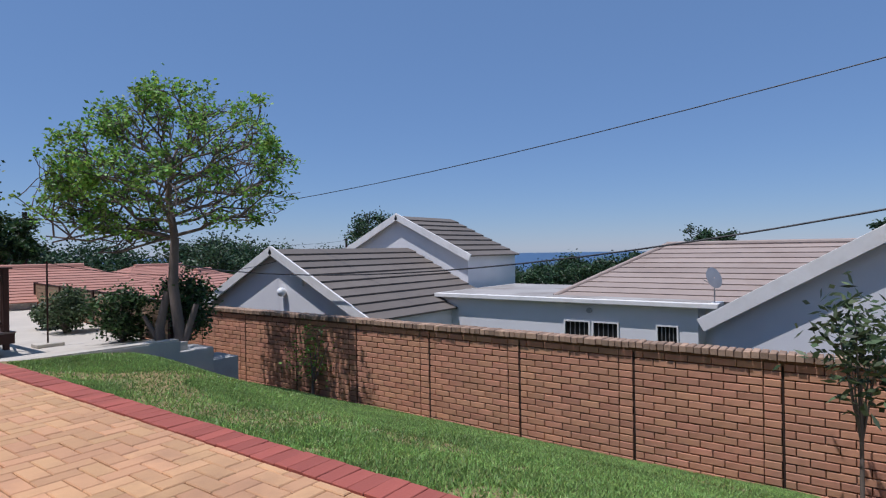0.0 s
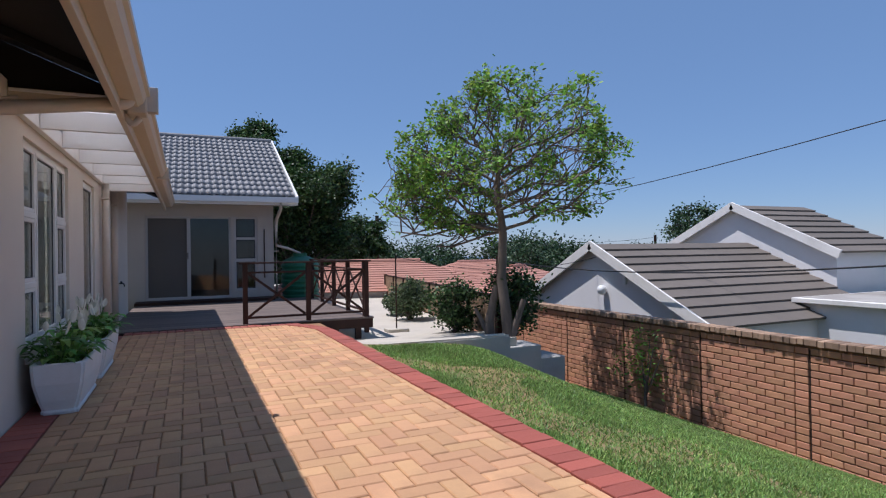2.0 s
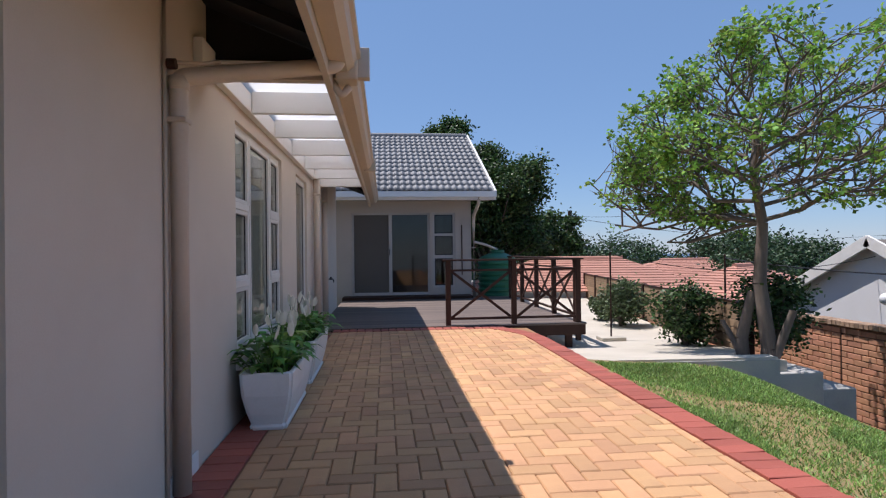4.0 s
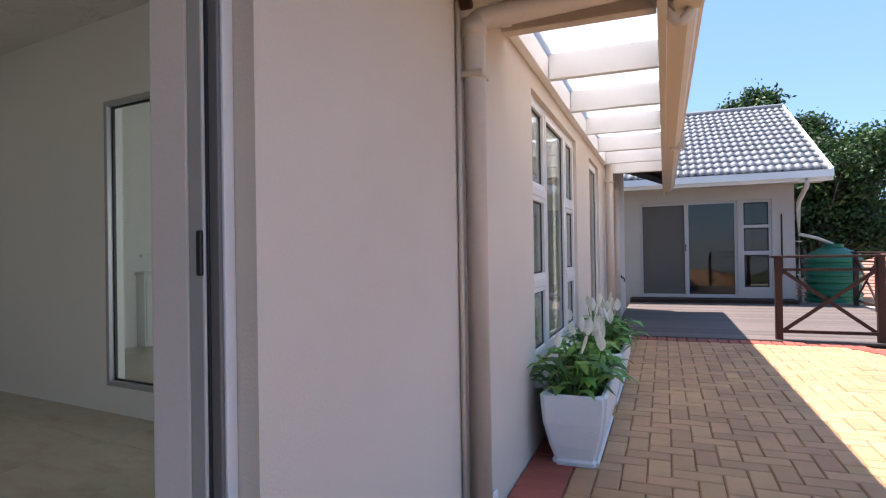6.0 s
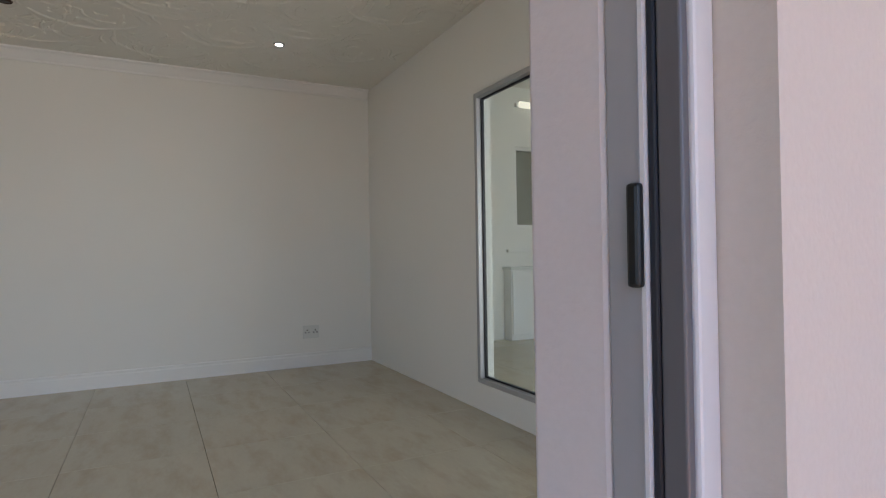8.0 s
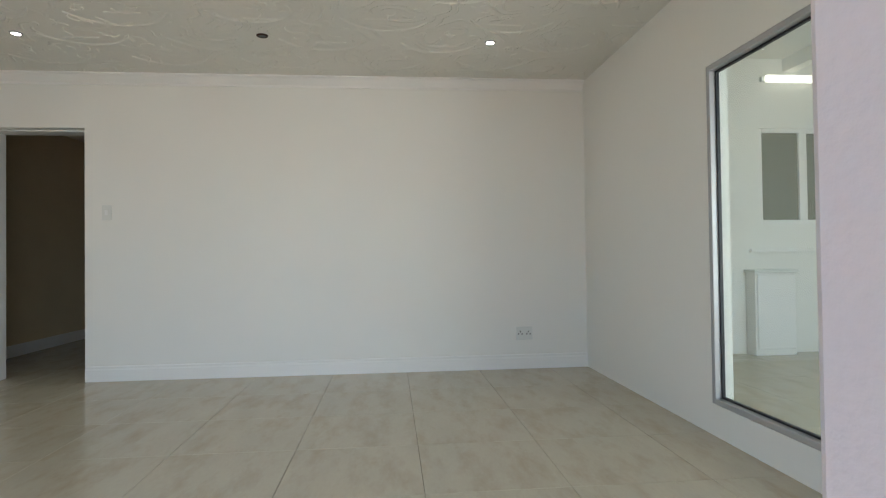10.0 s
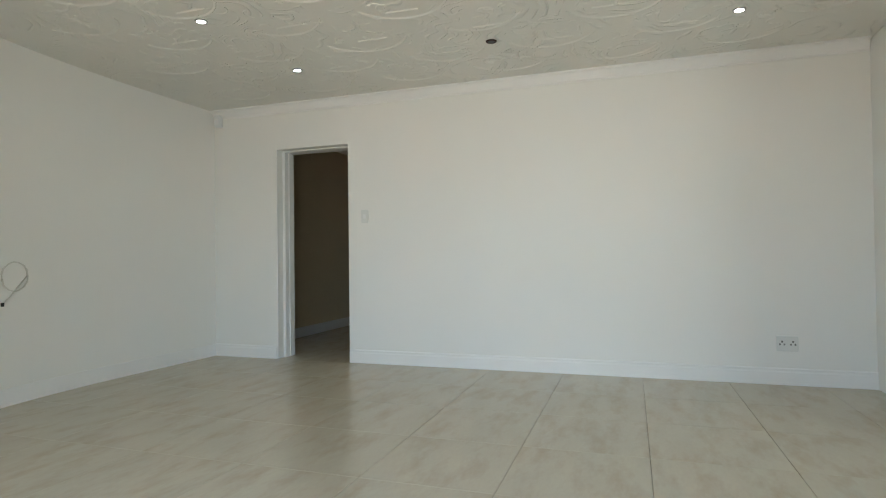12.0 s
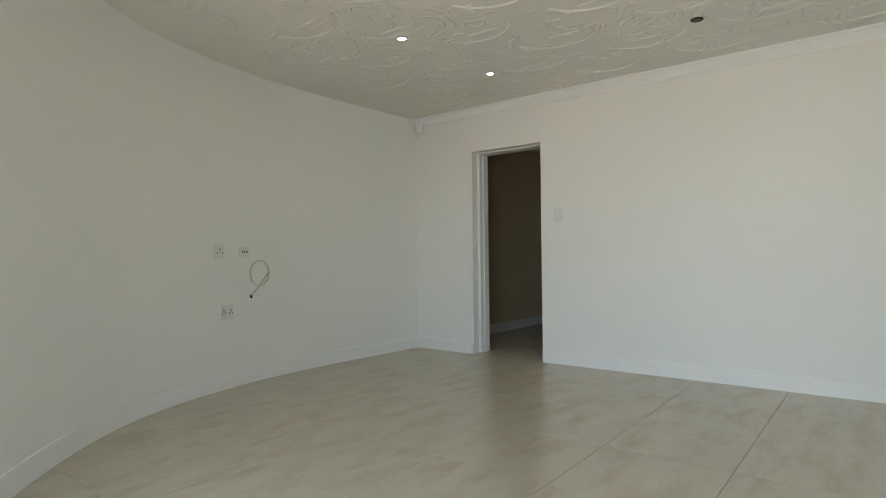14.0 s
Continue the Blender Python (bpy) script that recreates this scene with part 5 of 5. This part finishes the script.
def hip_house(x, y, w, d, ze, zr, turn, label):
    h = empty("red_roof_house", pose(x, y, 0, 0, 0, turn), label, "house", "red-roofed houses")
    part("wall", box((-w / 2 + 0.3, -d / 2 + 0.3, -4), (w / 2 - 0.3, d / 2 - 0.3, ze)), M_HOUSEW, h)
    e = [(-w / 2, -d / 2, ze), (w / 2, -d / 2, ze), (w / 2, d / 2, ze), (-w / 2, d / 2, ze)]
    r0, r1 = (-(w - d) / 2, 0, zr), ((w - d) / 2, 0, zr)
    tiled_slope(h, e[0], e[1], r1, r0, M_TILERED, 0.2)
    tiled_slope(h, e[2], e[3], r0, r1, M_TILERED, 0.2)
    tiled_slope(h, e[1], e[2], r1, r1, M_TILERED, 0.2)
    tiled_slope(h, e[3], e[0], r0, r0, M_TILERED, 0.2)
    part("ridge", rod([r0, r1], 0.1, 8), M_TILERED, h)
    return h


hip_house(7.6, 21.0, 8.0, 5.0, -0.15, 0.80, -14, "low house with a red tiled hip roof")
hip_house(12.2, 18.8, 5.5, 4.5, -0.3, 0.55, 30, "low house with a red tiled hip roof")
hip_house(16.5, 30.0, 9.0, 6.0, -0.6, 0.55, 10, "low house with a red tiled hip roof")


# ---------------------------------------------------------------- plants
def leaves(rng, centres, n, spread, size, flat=0.6, slim=1.0):
    """Many small pointed leaves scattered round the centres."""
    V, Fc = [], []
    for _ in range(n):
        c = centres[rng.randrange(len(centres))]
        p = Vector(c) + Vector((rng.gauss(0, spread), rng.gauss(0, spread), rng.gauss(0, spread * flat)))
        a = Vector((rng.uniform(-1, 1), rng.uniform(-1, 1), rng.uniform(-0.7, 0.5))).normalized()
        b = a.orthogonal().normalized()
        b.rotate(Matrix.Rotation(rng.uniform(0, 6.28), 3, a))
        L, w = size * rng.uniform(0.6, 1.3), size * slim * rng.uniform(0.22, 0.38)
        k = len(V)
        V += [tuple(p), tuple(p + a * L * 0.5 + b * w), tuple(p + a * L), tuple(p + a * L * 0.5 - b * w)]
        Fc.append((k, k + 1, k + 2, k + 3))
    return V, Fc


def leaf_part(parent, VF, material, name="crown"):
    me = bpy.data.meshes.new(name)
    me.from_pydata(VF[0], [], VF[1])
    me.materials.append(material)
    return part(name, me, material, parent, kind="stuff")


def main_tree():
    """Rounded open crown on a short leader, its limbs forking into fine twigs with tufts of leaves."""
    rng = random.Random(21)
    t = empty("tree", pose(5.34, 8.12, -0.75), "sparse spreading garden tree with fresh green leaves", "tree")
    bm, twigs, tips = bmesh.new(), bmesh.new(), []
    R, Fw = Vector((0.588, -0.809, 0)), Vector((0.809, 0.588, 0))
    mid = Vector((0, 0, 3.15)) + R * 0.14

    def keep(p):
        """Hold the twigs within the crown, which hangs lower on one side."""
        d = p - mid
        side, up = d.dot(R), d.z
        rz = 1.50 if up > 0 else (1.30 if side < 0 else 1.0)
        wide = 2.0 if side > 0 else (1.8 if up > -0.35 else 2.35)
        lump = 0.94 + 0.30 * noise.noise((d.x * 1.1, d.y * 1.1, d.z * 1.1 + 5))
        q = math.sqrt((side / wide) ** 2 + (d.dot(Fw) / 1.9) ** 2 + (up / rz) ** 2) / lump
        return mid + d * (rng.uniform(0.86, 1.03) / q) if q > 1 else p

    def limb(a, b, r, level, seg):
        L, pts, wild = (b - a).length, [a], 0.10
        for k in (1, 2, 3):
            w = Vector((rng.uniform(-1, 1), rng.uniform(-1, 1), rng.uniform(-0.7, 1))) * L * wild
            pts.append(a.lerp(b, k / 3) + (w if k < 3 else Vector()))
        for k in range(3):
            tube(twigs, pts[k], pts[k + 1], r * (1 - 0.18 * k), r * (0.82 - 0.18 * k), seg, False)
        tips.append(tuple(pts[3]))
        if level == 0:
            tips.append(tuple(pts[2]))
            return
        d = (b - a).normalized()
        for k in range((0, 3, 4, 5)[level]):
            f = 0.30 + 0.70 * (k + rng.uniform(0.1, 0.9)) / (0, 3, 4, 5)[level]
            i = min(2, int(f * 3))
            p = pts[i].lerp(pts[i + 1], f * 3 - i)
            v = d * 0.75 + Vector((rng.uniform(-1, 1), rng.uniform(-1, 1), rng.uniform(-0.55, 0.85)))
            limb(p, keep(p + v.normalized() * L * rng.uniform(0.42, 0.66)), r * 0.58, level - 1, max(4, seg - 1))

    trunk = [(0.0, 0.0, 0.0), (0.04, -0.03, 0.7), (-0.03, 0.02, 1.45), (0.0, 0.0, 2.15), (-0.06, 0.06, 2.75), (-0.02, 0.02, 3.35)]
    for k, (a, b) in enumerate(zip(trunk, trunk[1:])):
        tube(bm, a, b, 0.098 - 0.013 * k, 0.085 - 0.013 * k, 12, False)
    for a, b, r0, r1 in (((-0.14, 0.12, 0), (-0.17, 0.16, 0.8), 0.085, 0.07), ((-0.17, 0.16, 0.8), (-0.08, 0.08, 1.35), 0.07, 0.05), ((0.06, -0.05, 0.5), (0.2, -0.22, 1.15), 0.055, 0.04), ((-0.15, 0.14, 0.55), (-0.33, 0.3, 1.0), 0.05, 0.025)):
        tube(bm, a, b, r0, r1, 10, False)
    for k in range(21):
        f = (k + 0.5) / 21
        a, up = k * 2.399, -0.62 + 1.55 * f
        q = math.sqrt(max(0.06, 1 - up * up)) if up > 0 else 1.0
        end = mid + R * (1.75 * q * math.cos(a)) + Fw * (1.6 * q * math.sin(a)) + Vector((0, 0, 1.3 * up))
        root = Vector(trunk[3]).lerp(Vector(trunk[4]), min(1, f * 2)) if f < 0.5 else Vector(trunk[4]).lerp(Vector(trunk[5]), f * 2 - 1)
        limb(root, root.lerp(keep(end), 0.74), 0.028 - 0.007 * f, 3, 7)
    for side, z, away in ((-1.7, 2.35, 0.2), (-1.55, 2.1, -0.4), (-1.5, 2.6, 0.5), (-1.2, 1.95, 0.1), (-1.85, 2.2, -0.1)):
        limb(Vector(trunk[3]), Vector((0, 0, z)) + R * side + Fw * away, 0.024, 3, 7)
    part("trunk", bm, M_BARK, t, "grey-brown trunk with side stems", smooth=True)
    part("branchwork", twigs, M_BARK, t, "fine dark branches", smooth=True, kind="stuff")
    tufts = [p for p in tips if rng.random() < (0.52 if (Vector(p) - mid).length > 1.15 else 0.22)]
    leaf_part(t, leaves(rng, tufts, 14500, 0.046, 0.070, 0.8), M_LEAF)
    return t


main_tree()


def bushy(name, at, rx, ry, rz, n, size, material, label, category, seed, trunk=0.0, clumps=26, spread=0.22, slim=1.0):
    """A crown of leaf clumps with an uneven outline; trunk: its bare height."""
    rng = random.Random(seed)
    t = empty(name, pose(*at), label, category)
    cs, bm, twigs = [], bmesh.new(), bmesh.new()
    for _ in range(clumps):
        while True:
            p = Vector((rng.uniform(-1, 1), rng.uniform(-1, 1), rng.uniform(-1, 1)))
            if 0.25 < p.length < 1:
                break
        k = rng.uniform(0.75, 1.05)
        cs.append((p.x * rx * k, p.y * ry * k, trunk + rz * (1 + p.z * k)))
    for c in cs[: max(8, clumps // 2)]:
        tube(twigs, (0, 0, trunk * 0.7), c, (0.012 + 0.02 * rz) * slim, 0.008 * slim, 6, False)
    tube(bm, (0, 0, 0), (0, 0, trunk + rz * 0.5), (0.02 + 0.04 * rz) * slim, (0.015 + 0.02 * rz) * slim, 8, False)
    part("trunk", bm, M_BARK, t, smooth=True)
    part("branchwork", twigs, M_BARK, t, smooth=True, kind="stuff")
    leaf_part(t, leaves(rng, cs, n, spread * (rx + rz) / 2, size, 0.8, slim), material)
    return t


bushy("large_tree", (5.1, 24.4, -0.6), 2.5, 2.2, 2.6, 50000, 0.15, M_DLEAF, "tall dense dark-leaved tree behind the wing", "tree", 3, 1.0, 85, 0.115)
bushy("large_tree", (3.9, 25.6, -0.6), 2.2, 1.7, 1.8, 32000, 0.15, M_DLEAF, "dark-leaved tree rising behind the wing roof", "tree", 4, 3.6, 56, 0.11)
bushy("large_tree", (8.0, 27.0, -0.6), 1.8, 1.8, 1.35, 12000, 0.17, M_DLEAF, "dark rounded tree beyond the deck", "tree", 5, 0.9, 44, 0.13)
for k, (x, y, r, h) in enumerate(((5.45, 12.4, 0.42, 0.42), (5.42, 10.0, 0.42, 0.42), (5.75, 8.5, 0.40, 0.52), (5.55, 13.4, 0.3, 0.22))):
    bushy("shrub", (x, y, terrace_z(y) - 0.02), r, r, h, 3600, 0.07, (M_GLEAF, M_DLEAF, M_DLEAF, M_GLEAF)[k], ("rounded green garden shrub by the wall", "dark leafy shrub by the wall", "dense dark shrub under the tree", "low grey-green shrub beside the terrace")[k], "shrub", 30 + k, 0.06, 26, 0.24)
bushy("sapling", (7.20, 7.25, -1.3), 0.36, 0.36, 0.45, 420, 0.07, M_LEAF, "thin sapling growing against the brick wall", "sapling", 41, 0.35, 16, 0.36, 0.7)
bushy("sapling", (6.6, -0.12, -1.15), 0.28, 0.28, 0.46, 560, 0.13, M_GLEAF, "slender sapling with narrow leaves by the brick wall", "sapling", 42, 0.95, 16, 0.34, 0.5)
FAR = [(15.0, 22.5, 1.5, 0.9, -0.2), (18, 26, 2.5, 1.6, -1.5), (24, 24, 3, 1.8, -2), (21, 33, 4, 2.2, -2), (27, 36, 4, 2.0, -2), (12, 40, 4, 2.3, -2), (6, 42, 4, 2.2, -2), (18, 44, 5, 2.5, -2.5), (0, 42, 4, 2.6, -2), (17.5, 15.8, 1.1, 0.9, 1.0), (23, 11.3, 1.1, 0.6, -0.6), (27, 10.6, 1.6, 0.7, -0.5), (29, 9.0, 2.0, 0.75, -0.6), (22, 4.2, 0.6, 0.85, 0.3), (22, 3.4, 0.6, 0.6, 0.5), (21, -1.2, 0.8, 0.3, 1.3), (33, 14, 3, 0.9, -1.5), (36, 11, 3, 0.8, -1.2)]
for k, (x, y, r, h, z) in enumerate(FAR):
    bushy("distant_tree", (x, y, land_z(x, y) - 0.1), r, r, h, 14000 if r > 2.2 else 3600, 0.08 + 0.035 * r, M_FARLEAF, "distant dark green tree past the roofs", "tree", 60 + k, z - land_z(x, y), 90 if r > 2.2 else 34, 0.13 if r > 2.2 else 0.16)


# ---------------------------------------------------------------- planters
def planter(y0, ln, seed):
    p = empty("planter", pose(0.235, y0, 0), "white rectangular planter of peace lilies by the wall", "planter", "planters")
    bm = bmesh.new()
    def ring(hx, y0r, y1r, z):
        return [bm.verts.new(q) for q in ((-hx, y0r, z), (hx, y0r, z), (hx, y1r, z), (-hx, y1r, z))]
    rs = [ring(0.112, 0.050, ln - 0.050, 0.0), ring(0.116, 0.046, ln - 0.046, 0.022), ring(0.108, 0.054, ln - 0.054, 0.034), ring(0.128, 0.032, ln - 0.032, 0.10), ring(0.154, 0.006, ln - 0.006, 0.22), ring(0.163, 0.0, ln, 0.32), ring(0.163, 0.0, ln, 0.362), ring(0.150, 0.012, ln - 0.012, 0.368), ring(0.132, 0.03, ln - 0.03, 0.362), ring(0.125, 0.036, ln - 0.036, 0.28)]
    for a, b in zip(rs, rs[1:]):
        for i in range(4):
            bm.faces.new((a[i], a[(i + 1) % 4], b[(i + 1) % 4], b[i]))
    bm.faces.new(rs[0][::-1])
    bm.faces.new(rs[-1])
    es = [e for e in bm.edges if abs(e.verts[0].co.z - e.verts[1].co.z) > 0.004]
    bmesh.ops.bevel(bm, geom=es, offset=0.020, segments=3, affect="EDGES")
    part("pot", bm, M_POT, p)
    part("soil", box((-0.124, 0.036, 0.27), (0.124, ln - 0.036, 0.300)), M_EARTH, p, "dark potting soil")
    rng = random.Random(seed)
    lily = empty("peace_lily", pose(0.235, y0, 0.30), "peace lily with glossy leaves and white flowers", "plant", "peace lilies")
    V, Fc = [], []
    for _ in range(int(150 * ln)):
        b = Vector((rng.uniform(-0.09, 0.09), rng.uniform(0.06, ln - 0.06), 0))
        a = rng.uniform(0, 6.28)
        d = Vector((math.cos(a), math.sin(a), 0))
        reach, h, L, w = rng.uniform(0.02, 0.10), rng.uniform(0.04, 0.19), rng.uniform(0.11, 0.20), rng.uniform(0.02, 0.038)
        s = d.cross(Vector((0, 0, 1)))
        p0 = b + d * reach + Vector((0, 0, h))
        mids = [p0, p0 + d * L * 0.35 + Vector((0, 0, L * 0.3)), p0 + d * L * 0.7 + Vector((0, 0, L * 0.28)), p0 + d * L + Vector((0, 0, L * 0.05))]
        k = len(V)
        V += [tuple(b - s * 0.003), tuple(b + s * 0.003)]
        for q, ww in zip(mids, (0.15, 1, 0.8, 0.05)):
            V += [tuple(q - s * w * ww), tuple(q + s * w * ww)]
        for r in range(4):
            Fc.append((k + 2 * r, k + 2 * r + 1, k + 2 * r + 3, k + 2 * r + 2))
    leaf_part(lily, (V, Fc), M_LILY, "foliage")
    for _ in range(int(17 * ln)):
        b = Vector((rng.uniform(-0.07, 0.07), rng.uniform(0.08, ln - 0.08), 0))
        tip = b + Vector((rng.uniform(-0.06, 0.08), rng.uniform(-0.09, 0.06), rng.uniform(0.24, 0.36)))
        part("stem", rod([b, b.lerp(tip, 0.5) + Vector((0, 0, 0.02)), tip], 0.0028, 5), M_LILY, lily)
        fb = bmesh.new()
        fh, fw, fa = rng.uniform(0.07, 0.11), rng.uniform(0.02, 0.03), rng.uniform(0, 6.28)
        rows = []
        for k in range(6):
            t = k / 5
            ww = fw * math.sin(math.pi * min(1, t * 0.9 + 0.08)) ** 0.8
            rows.append([fb.verts.new((ww * x, 0.012 * (x * x) - 0.012 + 0.01 * t, t * fh)) for x in (-1, -0.5, 0, 0.5, 1)])
        for r0, r1 in zip(rows, rows[1:]):
            for k in range(4):
                fb.faces.new((r0[k], r0[k + 1], r1[k + 1], r1[k]))
        part("flower", fb, M_PETAL, lily, "white spathe", smooth=True, m=Matrix.Translation(tip) @ pose(0, 0, 0, rng.uniform(-15, 15), rng.uniform(-15, 15), math.degrees(fa)))
    return p


planter(5.57, 1.0, 7)
planter(6.80, 1.0, 8)


# ---------------------------------------------------------------- overhead cables
def cable(a, b, sag, r, label):
    a, b = Vector(a), Vector(b)
    pts = [a.lerp(b, k / 24) - Vector((0, 0, sag * 4 * (k / 24) * (1 - k / 24))) for k in range(25)]
    thing("overhead_cable", rod(pts, r, 6), M_CABLE, label, "cable", "overhead cables")

up = empty("utility_pole", pose(10.7, 31.0, land_z(10.7, 31.0)), "dark timber utility pole beyond the red roofs", "pole")
hp = 3.2 - land_z(10.7, 31.0)
part("pole", rod([(0, 0, 0), (0, 0, hp)], 0.11, 10), M_DKWOOD, up)
part("cross_arm", box((-0.5, -0.05, hp - 0.4), (0.5, 0.05, hp - 0.3), 0.01), M_DKWOOD, up)
u2 = empty("utility_pole", pose(40, 40, land_z(40, 40)), "dark timber utility pole in the distance", "pole")
part("pole", rod([(0, 0, 0), (0, 0, 2.4 - land_z(40, 40))], 0.12, 10), M_DKWOOD, u2)
cable((9.0, -8.0, 4.44), (10.7, 30.95, 2.93), 1.28, 0.008, "thin black overhead cable")
cable((10.7, 31.05, 2.85), (40, 40, 2.2), 0.8, 0.012, "thin black overhead cable")
wp = empty("cable_post", pose(8.6, 14.03, land_z(8.6, 14.0)), "dark timber post holding the sagging cable", "post")
part("post", rod([(0, 0, 0), (0, 0, 0.98 - land_z(8.6, 14.0))], 0.022, 10), M_DKWOOD, wp)
cable((8.6, -6.0, 2.79), (8.6, 14.0, 0.89), 0.91, 0.013, "thick black sagging overhead cable")
cable((4.60, 10.80, 1.04), (8.95, 10.45, 0.95), 0.25, 0.006, "thin sagging washing line")

# ---------------------------------------------------------------- paving pieces, laid last
U = 0.1135
PX0, PX1, PY0, PY1 = 0.235, 2.79, -3.0, 9.98
full_h = block_mesh("paver", U - 0.003, U / 2 - 0.003, 0.025, M_PAVERO, 0.006)
full_v = block_mesh("paver", U / 2 - 0.003, U - 0.003, 0.025, M_PAVERO, 0.006)
rng = random.Random(5)
loose = []
for i in range(-2, int((PX1 - PX0) / U) + 2):
    for j in range(-2, int((PY1 - PY0) / U) + 2):
        d = (i - j) % 4
        if d not in (0, 3):
            continue
        w, h = (2, 1) if d == 0 else (1, 2)
        x0, y0 = PX0 + i * U, PY0 + j * U
        x1, y1 = x0 + w * U, y0 + h * U
        cx0, cx1, cy0, cy1 = max(x0, PX0), min(x1, PX1), max(y0, PY0), min(y1, PY1)
        if cx1 - cx0 < 0.03 or cy1 - cy0 < 0.03:
            continue
        z = -0.025 + rng.uniform(-0.0025, 0.002)
        whole = cx1 - cx0 > w * U - 1e-6 and cy1 - cy0 > h * U - 1e-6
        if whole and 3.3 < y0 < 6.0:
            part("paver", full_h if d == 0 else full_v, M_PAVERO, paving, m=pose((x0 + x1) / 2, (y0 + y1) / 2, z, rng.uniform(-0.5, 0.5), rng.uniform(-0.5, 0.5), rng.uniform(-0.7, 0.7)))
        else:
            loose.append((((cx0 + cx1) / 2, (cy0 + cy1) / 2, z), ((cx1 - cx0) / 2 - 0.003, (cy1 - cy0) / 2 - 0.003, 0.025), rng.uniform(-0.012, 0.012)))
many_boxes("pavers", loose, M_PAVER, paving, 0.006)
kerb_me = block_mesh("kerb_brick", 0.110, 0.054, 0.03, M_RED, 0.004)
y = -2.95
while y < 9.95:
    k = max(0.0, y - 9.0)
    part("kerb_brick", kerb_me, M_RED, paving, m=pose(2.905 - 0.35 * k * k, y, -0.022 + rng.uniform(-0.003, 0.003), 0, rng.uniform(-1, 1), rng.uniform(-1, 1) + 22 * k))
    part("wall_brick", kerb_me, M_RED, paving, m=pose(0.118, y, -0.027 + rng.uniform(-0.002, 0.002), 0, 0, rng.uniform(-0.5, 0.5)))
    y += 0.112
end_me = block_mesh("kerb_brick", 0.052, 0.110, 0.03, M_RED, 0.008)
x = 0.29
while x < 2.75:
    part("kerb_brick", end_me, M_RED, paving, m=pose(x, 10.09, -0.022 + rng.uniform(-0.003, 0.003), 0, 0, rng.uniform(-1, 1)))
    x += 0.112
